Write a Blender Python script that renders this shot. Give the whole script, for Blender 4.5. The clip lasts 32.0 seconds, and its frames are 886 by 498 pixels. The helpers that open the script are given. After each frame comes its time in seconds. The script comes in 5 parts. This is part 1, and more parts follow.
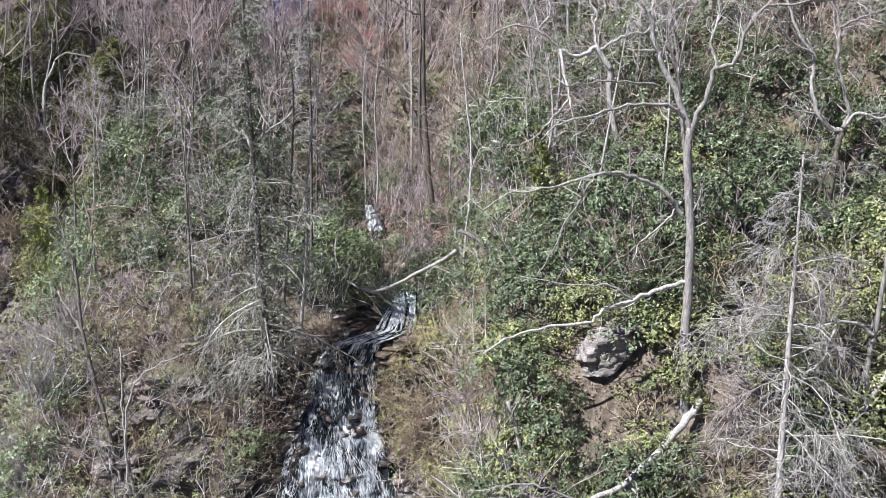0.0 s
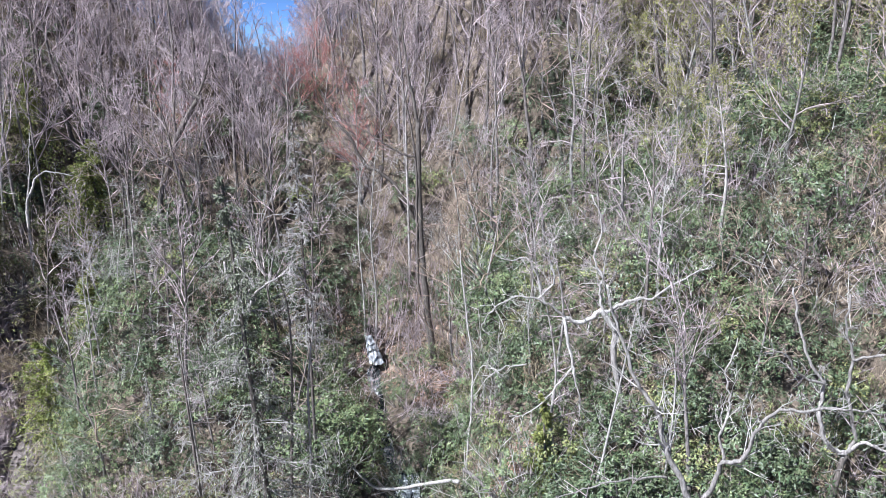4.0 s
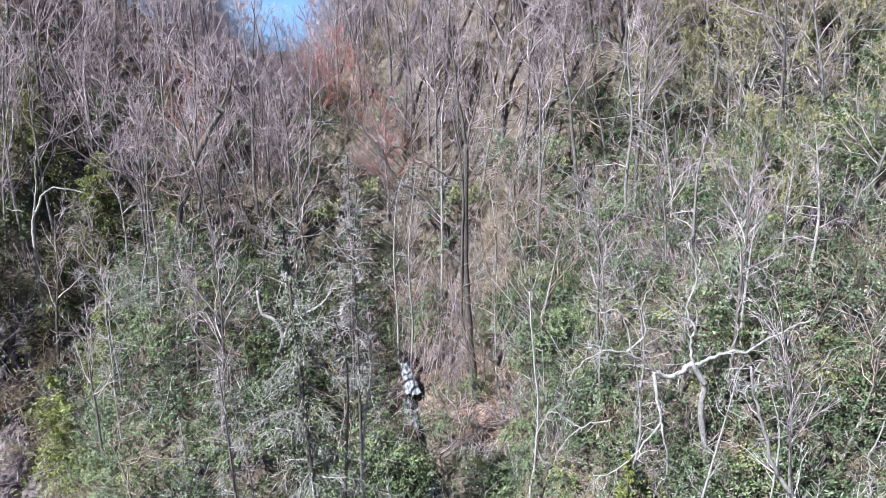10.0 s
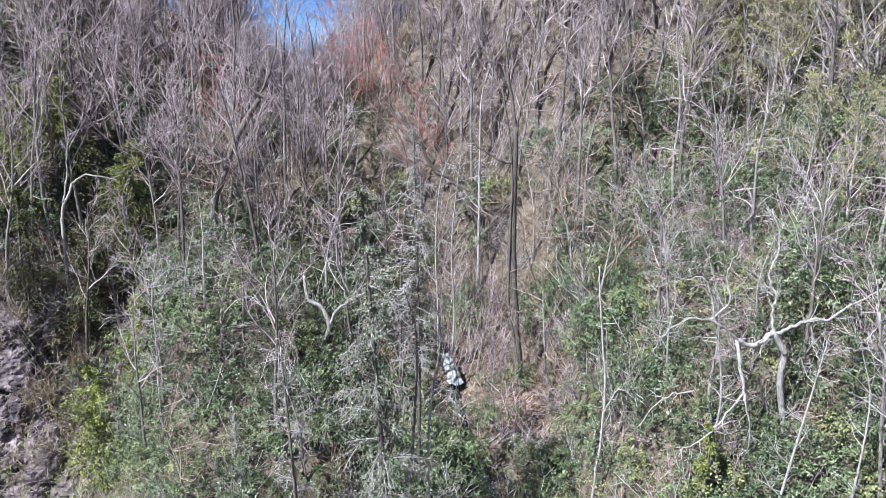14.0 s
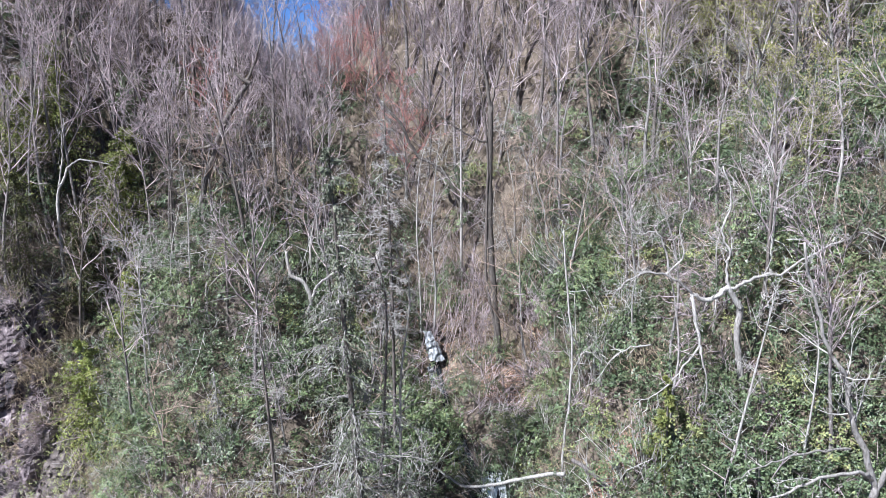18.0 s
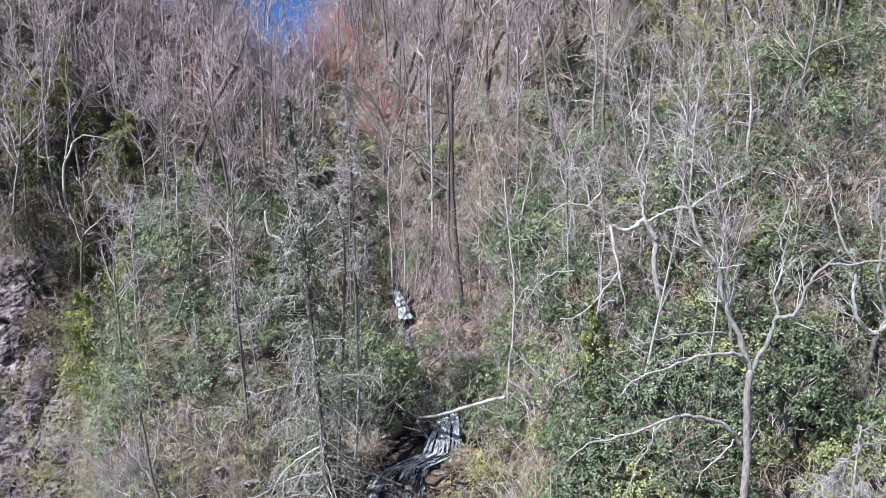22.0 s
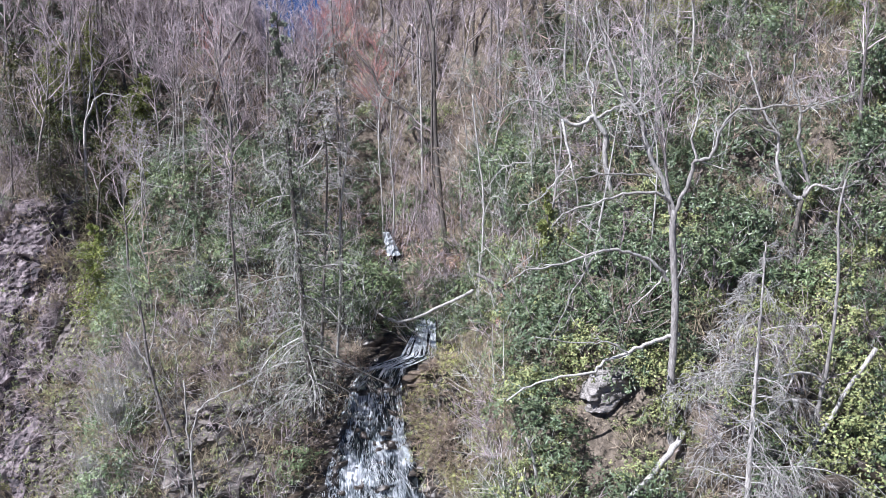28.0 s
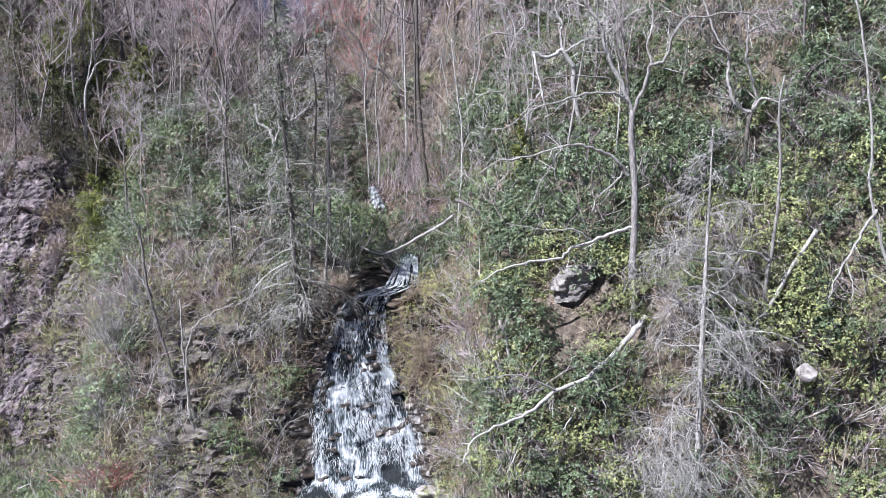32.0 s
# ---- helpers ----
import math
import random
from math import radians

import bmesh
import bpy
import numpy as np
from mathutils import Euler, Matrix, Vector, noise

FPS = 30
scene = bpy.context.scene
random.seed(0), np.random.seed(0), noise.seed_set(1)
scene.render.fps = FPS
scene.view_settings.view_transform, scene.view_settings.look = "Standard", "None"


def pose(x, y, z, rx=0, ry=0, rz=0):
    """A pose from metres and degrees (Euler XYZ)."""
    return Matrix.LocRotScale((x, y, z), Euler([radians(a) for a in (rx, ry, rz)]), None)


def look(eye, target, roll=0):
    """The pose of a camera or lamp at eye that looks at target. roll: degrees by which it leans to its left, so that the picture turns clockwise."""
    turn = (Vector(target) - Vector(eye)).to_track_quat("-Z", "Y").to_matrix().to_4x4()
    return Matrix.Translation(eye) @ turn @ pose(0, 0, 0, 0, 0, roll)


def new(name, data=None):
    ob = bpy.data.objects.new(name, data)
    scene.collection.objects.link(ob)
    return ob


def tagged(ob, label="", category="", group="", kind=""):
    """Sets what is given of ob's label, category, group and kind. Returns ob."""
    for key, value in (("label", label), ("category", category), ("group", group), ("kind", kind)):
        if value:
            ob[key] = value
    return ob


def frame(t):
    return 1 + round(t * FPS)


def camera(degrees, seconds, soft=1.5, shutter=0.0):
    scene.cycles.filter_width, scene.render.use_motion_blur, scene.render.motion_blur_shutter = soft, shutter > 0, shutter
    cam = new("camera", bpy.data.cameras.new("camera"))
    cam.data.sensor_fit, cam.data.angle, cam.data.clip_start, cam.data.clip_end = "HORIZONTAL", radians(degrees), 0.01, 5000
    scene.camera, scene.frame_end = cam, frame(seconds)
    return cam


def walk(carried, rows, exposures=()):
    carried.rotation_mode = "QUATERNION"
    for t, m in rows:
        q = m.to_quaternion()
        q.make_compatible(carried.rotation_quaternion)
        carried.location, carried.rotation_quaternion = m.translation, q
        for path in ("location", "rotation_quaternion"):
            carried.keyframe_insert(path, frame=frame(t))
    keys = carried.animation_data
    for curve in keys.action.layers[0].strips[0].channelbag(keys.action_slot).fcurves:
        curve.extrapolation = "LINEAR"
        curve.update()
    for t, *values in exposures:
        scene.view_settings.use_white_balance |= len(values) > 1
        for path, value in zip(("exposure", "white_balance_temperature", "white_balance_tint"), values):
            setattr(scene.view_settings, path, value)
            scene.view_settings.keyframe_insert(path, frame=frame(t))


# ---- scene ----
cam = camera(55.0, 32.0, soft=0.8)
# seconds, eye (x, y, z), pitch, yaw, roll in degrees
ROWS = [
    (0.0, 1.08, -4.53, 23.13, -1.99, 1.80, -0.09),
    (0.5, 1.66, -4.10, 25.34, -3.74, 2.36, -0.44),
    (1.0, 1.98, -3.72, 27.45, -5.30, 2.69, -0.75),
    (1.5, 1.91, -3.51, 29.51, -6.71, 2.62, -0.74),
    (2.0, 1.54, -3.29, 31.75, -8.47, 2.18, -0.84),
    (2.5, 1.23, -3.00, 33.81, -10.08, 1.82, -0.87),
    (3.0, 1.06, -2.65, 35.65, -11.47, 1.67, -1.04),
    (3.5, 1.04, -2.21, 37.42, -12.78, 1.67, -1.04),
    (4.0, 0.97, -1.82, 39.21, -14.02, 1.64, -1.17),
    (4.5, 0.95, -1.46, 40.46, -14.68, 1.67, -1.08),
    (6.5, -0.05, 0.40, 41.38, -15.85, 1.08, -0.83),
    (7.0, -0.39, 0.77, 41.29, -15.94, 0.92, -0.86),
    (7.5, -0.83, 0.99, 41.22, -15.91, 0.57, -0.82),
    (8.0, -1.31, 1.14, 41.25, -15.95, 0.17, -0.70),
    (8.5, -1.80, 1.14, 41.28, -15.96, -0.19, -0.57),
    (9.0, -2.23, 1.10, 41.33, -16.01, -0.52, -0.48),
    (9.5, -2.69, 1.11, 41.28, -15.94, -0.90, -0.39),
    (10.0, -3.18, 1.09, 41.14, -15.85, -1.24, -0.24),
    (10.5, -3.73, 1.10, 40.87, -15.52, -1.65, -0.17),
    (11.0, -4.31, 1.12, 40.63, -15.39, -1.56, -0.02),
    (11.5, -4.90, 1.05, 40.31, -15.12, -1.93, 0.17),
    (12.0, -5.28, 1.04, 40.00, -14.79, -2.13, 0.15),
    (12.5, -5.62, 1.11, 39.81, -14.66, -2.55, 0.08),
    (13.0, -6.12, 1.12, 39.72, -14.58, -3.00, 0.13),
    (13.5, -6.63, 1.14, 39.48, -14.35, -3.41, 0.20),
    (14.0, -7.11, 1.22, 39.16, -14.06, -3.83, 0.19),
    (14.5, -7.28, 1.39, 38.79, -13.76, -3.88, 0.20),
    (16.5, -5.82, 1.01, 37.67, -12.91, -2.58, -0.30),
    (17.0, -5.59, 0.54, 37.58, -12.78, -2.47, -0.42),
    (17.5, -5.50, -0.01, 37.44, -12.60, -2.58, -0.45),
    (18.0, -5.37, -0.54, 37.23, -12.38, -2.61, -0.46),
    (18.5, -5.07, -1.04, 37.01, -12.12, -2.44, -0.51),
    (19.0, -4.75, -1.53, 36.67, -11.80, -2.22, -0.58),
    (19.5, -4.47, -2.06, 36.32, -11.48, -2.08, -0.55),
    (20.0, -4.21, -2.58, 35.91, -11.11, -1.97, -0.58),
    (20.5, -3.85, -3.12, 35.40, -10.70, -1.71, -0.60),
    (21.0, -3.39, -3.73, 34.88, -10.26, -1.41, -0.62),
    (21.5, -3.01, -4.46, 34.48, -9.97, -1.42, -0.59),
    (22.0, -2.67, -5.11, 33.95, -9.52, -1.13, -0.61),
    (22.5, -2.50, -5.79, 33.47, -9.12, -1.14, -0.40),
    (23.0, -2.40, -6.38, 32.94, -8.71, -1.14, -0.42),
    (23.5, -2.29, -6.85, 32.53, -8.48, -1.03, -0.43),
    (24.0, -2.16, -7.34, 32.04, -8.13, -1.02, -0.41),
    (24.5, -1.95, -7.73, 31.52, -7.81, -0.91, -0.50),
    (25.0, -1.68, -8.06, 31.06, -7.53, -0.87, -0.51),
    (25.5, -1.35, -8.31, 30.54, -7.22, -0.81, -0.57),
    (27.5, 0.06, -9.09, 27.41, -4.95, 0.96, -0.95),
    (28.0, -0.12, -9.36, 26.99, -4.74, 0.99, -1.05),
    (28.5, -0.37, -9.69, 26.47, -4.50, 0.77, -1.08),
    (29.0, -0.55, -10.03, 25.97, -4.32, 0.53, -1.25),
    (29.5, -0.48, -10.25, 25.56, -4.18, 0.55, -1.35),
    (30.0, -0.47, -10.69, 25.06, -3.85, 2.08, -0.68),
    (30.5, -0.33, -11.19, 24.20, -3.27, 2.16, -0.59),
    (31.0, 0.02, -11.51, 23.29, -2.72, 0.02, -1.36),
    (31.5, 0.08, -11.87, 22.50, -2.22, 0.19, -1.12),
    (32.0, 0.16, -12.34, 21.69, -1.90, 0.14, -1.15),
]
walk(cam, [(t, Matrix.Translation((x, y, z)) @ pose(0, 0, 0, 0, 0, yaw) @ pose(0, 0, 0, 90 + pitch) @ pose(0, 0, 0, 0, 0, roll))
           for t, x, y, z, pitch, yaw, roll in ROWS],
     [(0.0, 1.12, 6130.0, 13.0), (1.5, 1.15, 6040.0, 13.5), (4.0, 1.23, 5780.0, 13.0), (10.0, 1.22, 5800.0, 11.5), (14.0, 1.17, 5800.0, 11.5), (20.0, 1.15, 5800.0, 13.0), (32.0, 1.19, 5780.0, 15.0)])

# ---- light ----
SUN_AZ, SUN_EL = -128.0, 49.0      # degrees: from +y, clockwise; above the horizon
world = bpy.data.worlds.new("sky")
scene.world = world
world.use_nodes = True
wn = world.node_tree
wn.nodes.clear()
sky = wn.nodes.new("ShaderNodeTexSky")
sky.sky_type = "NISHITA"
sky.sun_disc = False
sky.sun_elevation = radians(SUN_EL)
sky.sun_rotation = radians(SUN_AZ)
sky.altitude = 7000
sky.air_density, sky.dust_density, sky.ozone_density = 0.6, 0.0, 6.0
bgn = wn.nodes.new("ShaderNodeBackground")
bgn.inputs["Strength"].default_value = 0.058
won = wn.nodes.new("ShaderNodeOutputWorld")
wn.links.new(sky.outputs[0], bgn.inputs["Color"])
wn.links.new(bgn.outputs[0], won.inputs["Surface"])
sun = new("sun", bpy.data.lights.new("sun", "SUN"))
sun.data.energy, sun.data.angle, sun.data.color = 4.9, radians(0.55), (1.0, 0.965, 0.92)
to_sun = Vector((math.sin(radians(SUN_AZ)) * math.cos(radians(SUN_EL)), math.cos(radians(SUN_AZ)) * math.cos(radians(SUN_EL)), math.sin(radians(SUN_EL))))
sun.matrix_world = look(to_sun * 100, (0, 0, 0))

# ---- materials ----
def material(name, stops, scale=6.0, rough=0.8, bump=0.3, detail=5.0, spec=0.3, vary=0.0, hue=0.0, fine=0.0, stretch=(1, 1, 1), metal=0.0,
             island=False, sheen=0.0):
    """A surface of noise-driven colours. stops: (place, (r, g, b)); vary and hue: how far each piece strays; fine: a second, finer grain."""
    m = bpy.data.materials.new(name)
    m.use_nodes = True
    t = m.node_tree
    N, L = t.nodes, t.links
    b = N["Principled BSDF"]
    co = N.new("ShaderNodeTexCoord")
    mp = N.new("ShaderNodeMapping")
    mp.inputs["Scale"].default_value = stretch
    geo = N.new("ShaderNodeNewGeometry")
    L.new(geo.outputs["Position"], mp.inputs["Vector"])
    n1 = N.new("ShaderNodeTexNoise")
    n1.inputs["Scale"].default_value, n1.inputs["Detail"].default_value, n1.inputs["Roughness"].default_value = scale, detail, 0.65
    L.new(mp.outputs[0], n1.inputs["Vector"])
    ramp = N.new("ShaderNodeValToRGB")
    cr = ramp.color_ramp
    cr.elements[0].position, cr.elements[0].color = stops[0][0], (*stops[0][1], 1)
    cr.elements[1].position, cr.elements[1].color = stops[-1][0], (*stops[-1][1], 1)
    for p_, c_ in stops[1:-1]:
        e = cr.elements.new(p_)
        e.color = (*c_, 1)
    L.new(n1.outputs["Fac"], ramp.inputs[0])
    last = ramp.outputs[0]
    if fine:
        n2 = N.new("ShaderNodeTexNoise")
        n2.inputs["Scale"].default_value, n2.inputs["Detail"].default_value = scale * 9, 3.0
        L.new(mp.outputs[0], n2.inputs["Vector"])
        mx = N.new("ShaderNodeMix")
        mx.data_type, mx.blend_type = "RGBA", "OVERLAY"
        mx.inputs[0].default_value = fine
        L.new(last, mx.inputs[6])
        L.new(n2.outputs["Fac"], mx.inputs[7])
        last = mx.outputs[2]
    if vary or hue:
        hsv = N.new("ShaderNodeHueSaturation")
        src = N.new("ShaderNodeObjectInfo").outputs["Random"]
        if island:
            src = geo.outputs["Random Per Island"]
        if vary:
            mr = N.new("ShaderNodeMapRange")
            mr.inputs["To Min"].default_value, mr.inputs["To Max"].default_value = 1 - vary, 1 + vary
            L.new(src, mr.inputs["Value"])
            L.new(mr.outputs[0], hsv.inputs["Value"])
        if hue:
            mul = N.new("ShaderNodeMath")
            mul.operation = "MULTIPLY"
            mul.inputs[1].default_value = 7.31
            fr = N.new("ShaderNodeMath")
            fr.operation = "FRACT"
            L.new(src, mul.inputs[0])
            L.new(mul.outputs[0], fr.inputs[0])
            mh = N.new("ShaderNodeMapRange")
            mh.inputs["To Min"].default_value, mh.inputs["To Max"].default_value = 0.5 - hue, 0.5 + hue
            L.new(fr.outputs[0], mh.inputs["Value"])
            L.new(mh.outputs[0], hsv.inputs["Hue"])
        L.new(last, hsv.inputs["Color"])
        last = hsv.outputs[0]
    L.new(last, b.inputs["Base Color"])
    b.inputs["Roughness"].default_value = rough
    b.inputs["Specular IOR Level"].default_value = spec
    b.inputs["Metallic"].default_value = metal
    if bump:
        bp = N.new("ShaderNodeBump")
        bp.inputs["Strength"].default_value, bp.inputs["Distance"].default_value = bump, 0.05
        L.new(n1.outputs["Fac"], bp.inputs["Height"])
        L.new(bp.outputs[0], b.inputs["Normal"])
    return m


BARK_GREY = material("bark grey", [(0.3, (0.135, 0.126, 0.118)), (0.5, (0.285, 0.27, 0.255)), (0.7, (0.47, 0.455, 0.435))], 9, 0.9, 0.5, vary=0.25, hue=0.012, fine=0.4, stretch=(2, 2, 0.5))
BARK_WOODS = material("bark of the woods", [(0.3, (0.075, 0.067, 0.063)), (0.5, (0.165, 0.15, 0.143)), (0.7, (0.30, 0.28, 0.27))], 9, 0.9, 0.5, vary=0.35, hue=0.012, fine=0.4, stretch=(2, 2, 0.5))
BARK_PALE = material("bark pale", [(0.3, (0.17, 0.16, 0.15)), (0.5, (0.35, 0.337, 0.32)), (0.7, (0.54, 0.525, 0.505))], 9, 0.9, 0.5, vary=0.2, hue=0.01, fine=0.6, stretch=(2, 2, 0.6))
BARK_DARK = material("bark dark", [(0.3, (0.06, 0.053, 0.048)), (0.5, (0.13, 0.115, 0.103)), (0.7, (0.22, 0.20, 0.182))], 9, 0.9, 0.5, vary=0.2, hue=0.01, fine=0.4, stretch=(2, 2, 0.4))
TWIG = material("twig", [(0.35, (0.26, 0.216, 0.226)), (0.6, (0.49, 0.418, 0.434))], 2.5, 0.85, 0, vary=0.35, hue=0.03, island=True)
TWIG_PALE = material("twig pale", [(0.35, (0.28, 0.272, 0.26)), (0.6, (0.49, 0.475, 0.455))], 2.5, 0.85, 0, vary=0.35, hue=0.015, island=True)
TWIG_GREY = material("twig grey", [(0.35, (0.20, 0.192, 0.186)), (0.6, (0.39, 0.378, 0.362))], 2.5, 0.85, 0, vary=0.4, hue=0.015, island=True)
TWIG_DARK = material("twig dark", [(0.35, (0.10, 0.082, 0.075)), (0.6, (0.20, 0.168, 0.155))], 2.5, 0.85, 0, vary=0.35, hue=0.02, island=True)
TWIG_RED = material("twig red", [(0.35, (0.34, 0.15, 0.135)), (0.6, (0.50, 0.25, 0.225))], 2.5, 0.85, 0, vary=0.3, island=True)
LEAF_BUD = material("opening leaf", [(0.3, (0.17, 0.18, 0.06)), (0.55, (0.29, 0.29, 0.105)), (0.75, (0.40, 0.39, 0.17))], 1.1, 0.6, 0, vary=0.4, hue=0.02, island=True)
LEAF = material("evergreen leaf", [(0.3, (0.036, 0.056, 0.028)), (0.5, (0.082, 0.115, 0.058)), (0.72, (0.16, 0.197, 0.105))], 1.1, 0.44, 0, vary=0.6, hue=0.03, spec=0.5, island=True)
LEAF_MID = material("fresh evergreen leaf", [(0.3, (0.062, 0.088, 0.038)), (0.5, (0.125, 0.168, 0.076)), (0.72, (0.21, 0.255, 0.125))], 1.1, 0.44, 0, vary=0.5, hue=0.03, spec=0.5, island=True)
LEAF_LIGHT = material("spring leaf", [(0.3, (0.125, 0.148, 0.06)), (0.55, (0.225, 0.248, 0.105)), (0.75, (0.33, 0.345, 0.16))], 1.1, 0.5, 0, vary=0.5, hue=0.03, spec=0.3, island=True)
LICHEN = material("grey-green dead spray", [(0.3, (0.10, 0.118, 0.08)), (0.55, (0.18, 0.20, 0.145)), (0.75, (0.28, 0.295, 0.23))], 2.0, 0.8, 0, vary=0.4, hue=0.02, island=True)
LEAF_YELLOW = material("yellow-green needle", [(0.3, (0.15, 0.185, 0.05)), (0.55, (0.25, 0.285, 0.085)), (0.75, (0.35, 0.37, 0.135))], 1.1, 0.5, 0, vary=0.4, hue=0.02, island=True)
NEEDLE = material("needle", [(0.3, (0.12, 0.145, 0.045)), (0.55, (0.205, 0.228, 0.072)), (0.75, (0.295, 0.305, 0.11))], 3, 0.6, 0, vary=0.45, hue=0.02, island=True)
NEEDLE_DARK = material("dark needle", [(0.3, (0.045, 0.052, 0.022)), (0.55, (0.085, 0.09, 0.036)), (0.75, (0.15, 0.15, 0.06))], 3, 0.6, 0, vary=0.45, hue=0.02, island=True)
TWIG_BROWN = material("brown twig", [(0.35, (0.21, 0.16, 0.125)), (0.6, (0.40, 0.325, 0.265))], 2.5, 0.85, 0, vary=0.4, hue=0.02, island=True)
DRY = material("dry brush", [(0.3, (0.21, 0.165, 0.115)), (0.55, (0.36, 0.30, 0.215)), (0.75, (0.50, 0.44, 0.335))], 2.0, 0.85, 0, vary=0.4, hue=0.02, island=True)
LITTER = material("leaf litter", [(0.28, (0.045, 0.037, 0.029)), (0.45, (0.105, 0.086, 0.067)), (0.6, (0.175, 0.144, 0.114)), (0.75, (0.30, 0.255, 0.21))], 3.3, 0.95, 0.9, fine=0.9)
FALLEN = material("fallen leaf", [(0.3, (0.22, 0.135, 0.10)), (0.6, (0.38, 0.26, 0.195)), (0.8, (0.52, 0.385, 0.305))], 5, 0.85, 0, vary=0.4, hue=0.02, island=True)
ROCK = material("rock", [(0.3, (0.04, 0.034, 0.031)), (0.45, (0.10, 0.087, 0.08)), (0.6, (0.19, 0.165, 0.152)), (0.75, (0.32, 0.29, 0.27))], 1.6, 0.75, 0.9, vary=0.25, hue=0.015, fine=0.7, stretch=(1, 1, 3))
ROCK_WET = material("wet rock", [(0.3, (0.018, 0.016, 0.014)), (0.5, (0.05, 0.04, 0.033)), (0.7, (0.12, 0.095, 0.075))], 2.2, 0.42, 0.8, vary=0.25, fine=0.5, spec=0.5, stretch=(1, 1, 2.5))
ROCK_LEDGE = material("brown ledge rock", [(0.3, (0.05, 0.038, 0.03)), (0.5, (0.15, 0.115, 0.085)), (0.7, (0.29, 0.23, 0.175))], 1.8, 0.6, 0.9, vary=0.3, fine=0.7, stretch=(1, 1, 3))
ROCK_PALE = material("pale rock", [(0.3, (0.20, 0.18, 0.17)), (0.5, (0.36, 0.33, 0.315)), (0.7, (0.52, 0.49, 0.47))], 1.6, 0.85, 0.8, vary=0.15, fine=0.5, stretch=(1, 1, 3))

ROCK_BLOCK = material("grey block", [(0.3, (0.07, 0.065, 0.06)), (0.48, (0.20, 0.185, 0.175)), (0.62, (0.30, 0.28, 0.268)), (0.76, (0.42, 0.40, 0.385))], 1.5, 0.85, 0.9, fine=0.8, stretch=(1, 1, 2.5))
ROCK_CLIFF = material("cliff rock", [(0.38, (0.026, 0.024, 0.028)), (0.47, (0.105, 0.087, 0.093)), (0.58, (0.215, 0.178, 0.186)), (0.74, (0.39, 0.34, 0.345))], 1.0, 0.85, 0.8, fine=0.9, stretch=(1.7, 1, 0.75))


def water_material():
    """Water over rock: dark and clear at the top, torn into white streaks as it falls."""
    m = bpy.data.materials.new("falling water")
    m.use_nodes = True
    N, L = m.node_tree.nodes, m.node_tree.links
    b = N["Principled BSDF"]
    geo = N.new("ShaderNodeNewGeometry")

    def noise_node(scale3, scale, detail, rough):
        mp = N.new("ShaderNodeMapping")
        mp.inputs["Scale"].default_value = scale3
        L.new(geo.outputs["Position"], mp.inputs["Vector"])
        n = N.new("ShaderNodeTexNoise")
        n.inputs["Scale"].default_value, n.inputs["Detail"].default_value, n.inputs["Roughness"].default_value = scale, detail, rough
        n.inputs["Distortion"].default_value = 0.35
        L.new(mp.outputs[0], n.inputs["Vector"])
        return n.outputs["Fac"]

    def calc(op, p, q):
        k = N.new("ShaderNodeMath")
        k.operation = op
        for i, v in enumerate((p, q)):
            if isinstance(v, (int, float)):
                k.inputs[i].default_value = v
            else:
                L.new(v, k.inputs[i])
        return k.outputs[0]

    streak = noise_node((13.0, 4.0, 1.1), 1.4, 8, 0.72)
    patch = noise_node((1, 1, 0.6), 0.85, 2, 0.5)
    sep = N.new("ShaderNodeSeparateXYZ")
    L.new(geo.outputs["Position"], sep.inputs[0])
    mr = N.new("ShaderNodeMapRange")
    mr.inputs["From Min"].default_value, mr.inputs["From Max"].default_value = 17.0, 13.5
    mr.inputs["To Min"].default_value, mr.inputs["To Max"].default_value = 0.0, 0.09
    L.new(sep.outputs["Z"], mr.inputs["Value"])
    fac = calc("ADD", calc("ADD", streak, calc("MULTIPLY", patch, 1.15)), mr.outputs[0])
    ramp = N.new("ShaderNodeValToRGB")
    e = ramp.color_ramp.elements
    e[0].position, e[0].color = 0.80, (0.02, 0.024, 0.026, 1)
    e[1].position, e[1].color = 1.0, (0.88, 0.90, 0.93, 1)
    k = ramp.color_ramp.elements.new(0.86)
    k.color = (0.16, 0.19, 0.21, 1)
    L.new(calc("MULTIPLY", fac, 0.71), ramp.inputs[0])
    L.new(ramp.outputs[0], b.inputs["Base Color"])
    b.inputs["Roughness"].default_value = 0.2
    b.inputs["IOR"].default_value = 1.33
    bp = N.new("ShaderNodeBump")
    bp.inputs["Strength"].default_value, bp.inputs["Distance"].default_value = 0.9, 0.1
    L.new(streak, bp.inputs["Height"])
    L.new(bp.outputs[0], b.inputs["Normal"])
    return m


WATER = water_material()
FOAM = material("foam", [(0.3, (0.42, 0.47, 0.51)), (0.6, (0.78, 0.81, 0.84))], 6, 0.45, 0.4, spec=0.4)

THIN_WATER = material("thin white water", [(0.40, (0.12, 0.125, 0.13)), (0.54, (0.33, 0.355, 0.38)), (0.72, (0.66, 0.69, 0.72))], 3.0, 0.3, 0.4, spec=0.4, stretch=(3, 1, 0.8))

# ---- the lie of the land ----
def ramp01(a, lo, hi):
    u = np.clip((a - lo) / (hi - lo), 0.0, 1.0)
    return u * u * (3 - 2 * u)


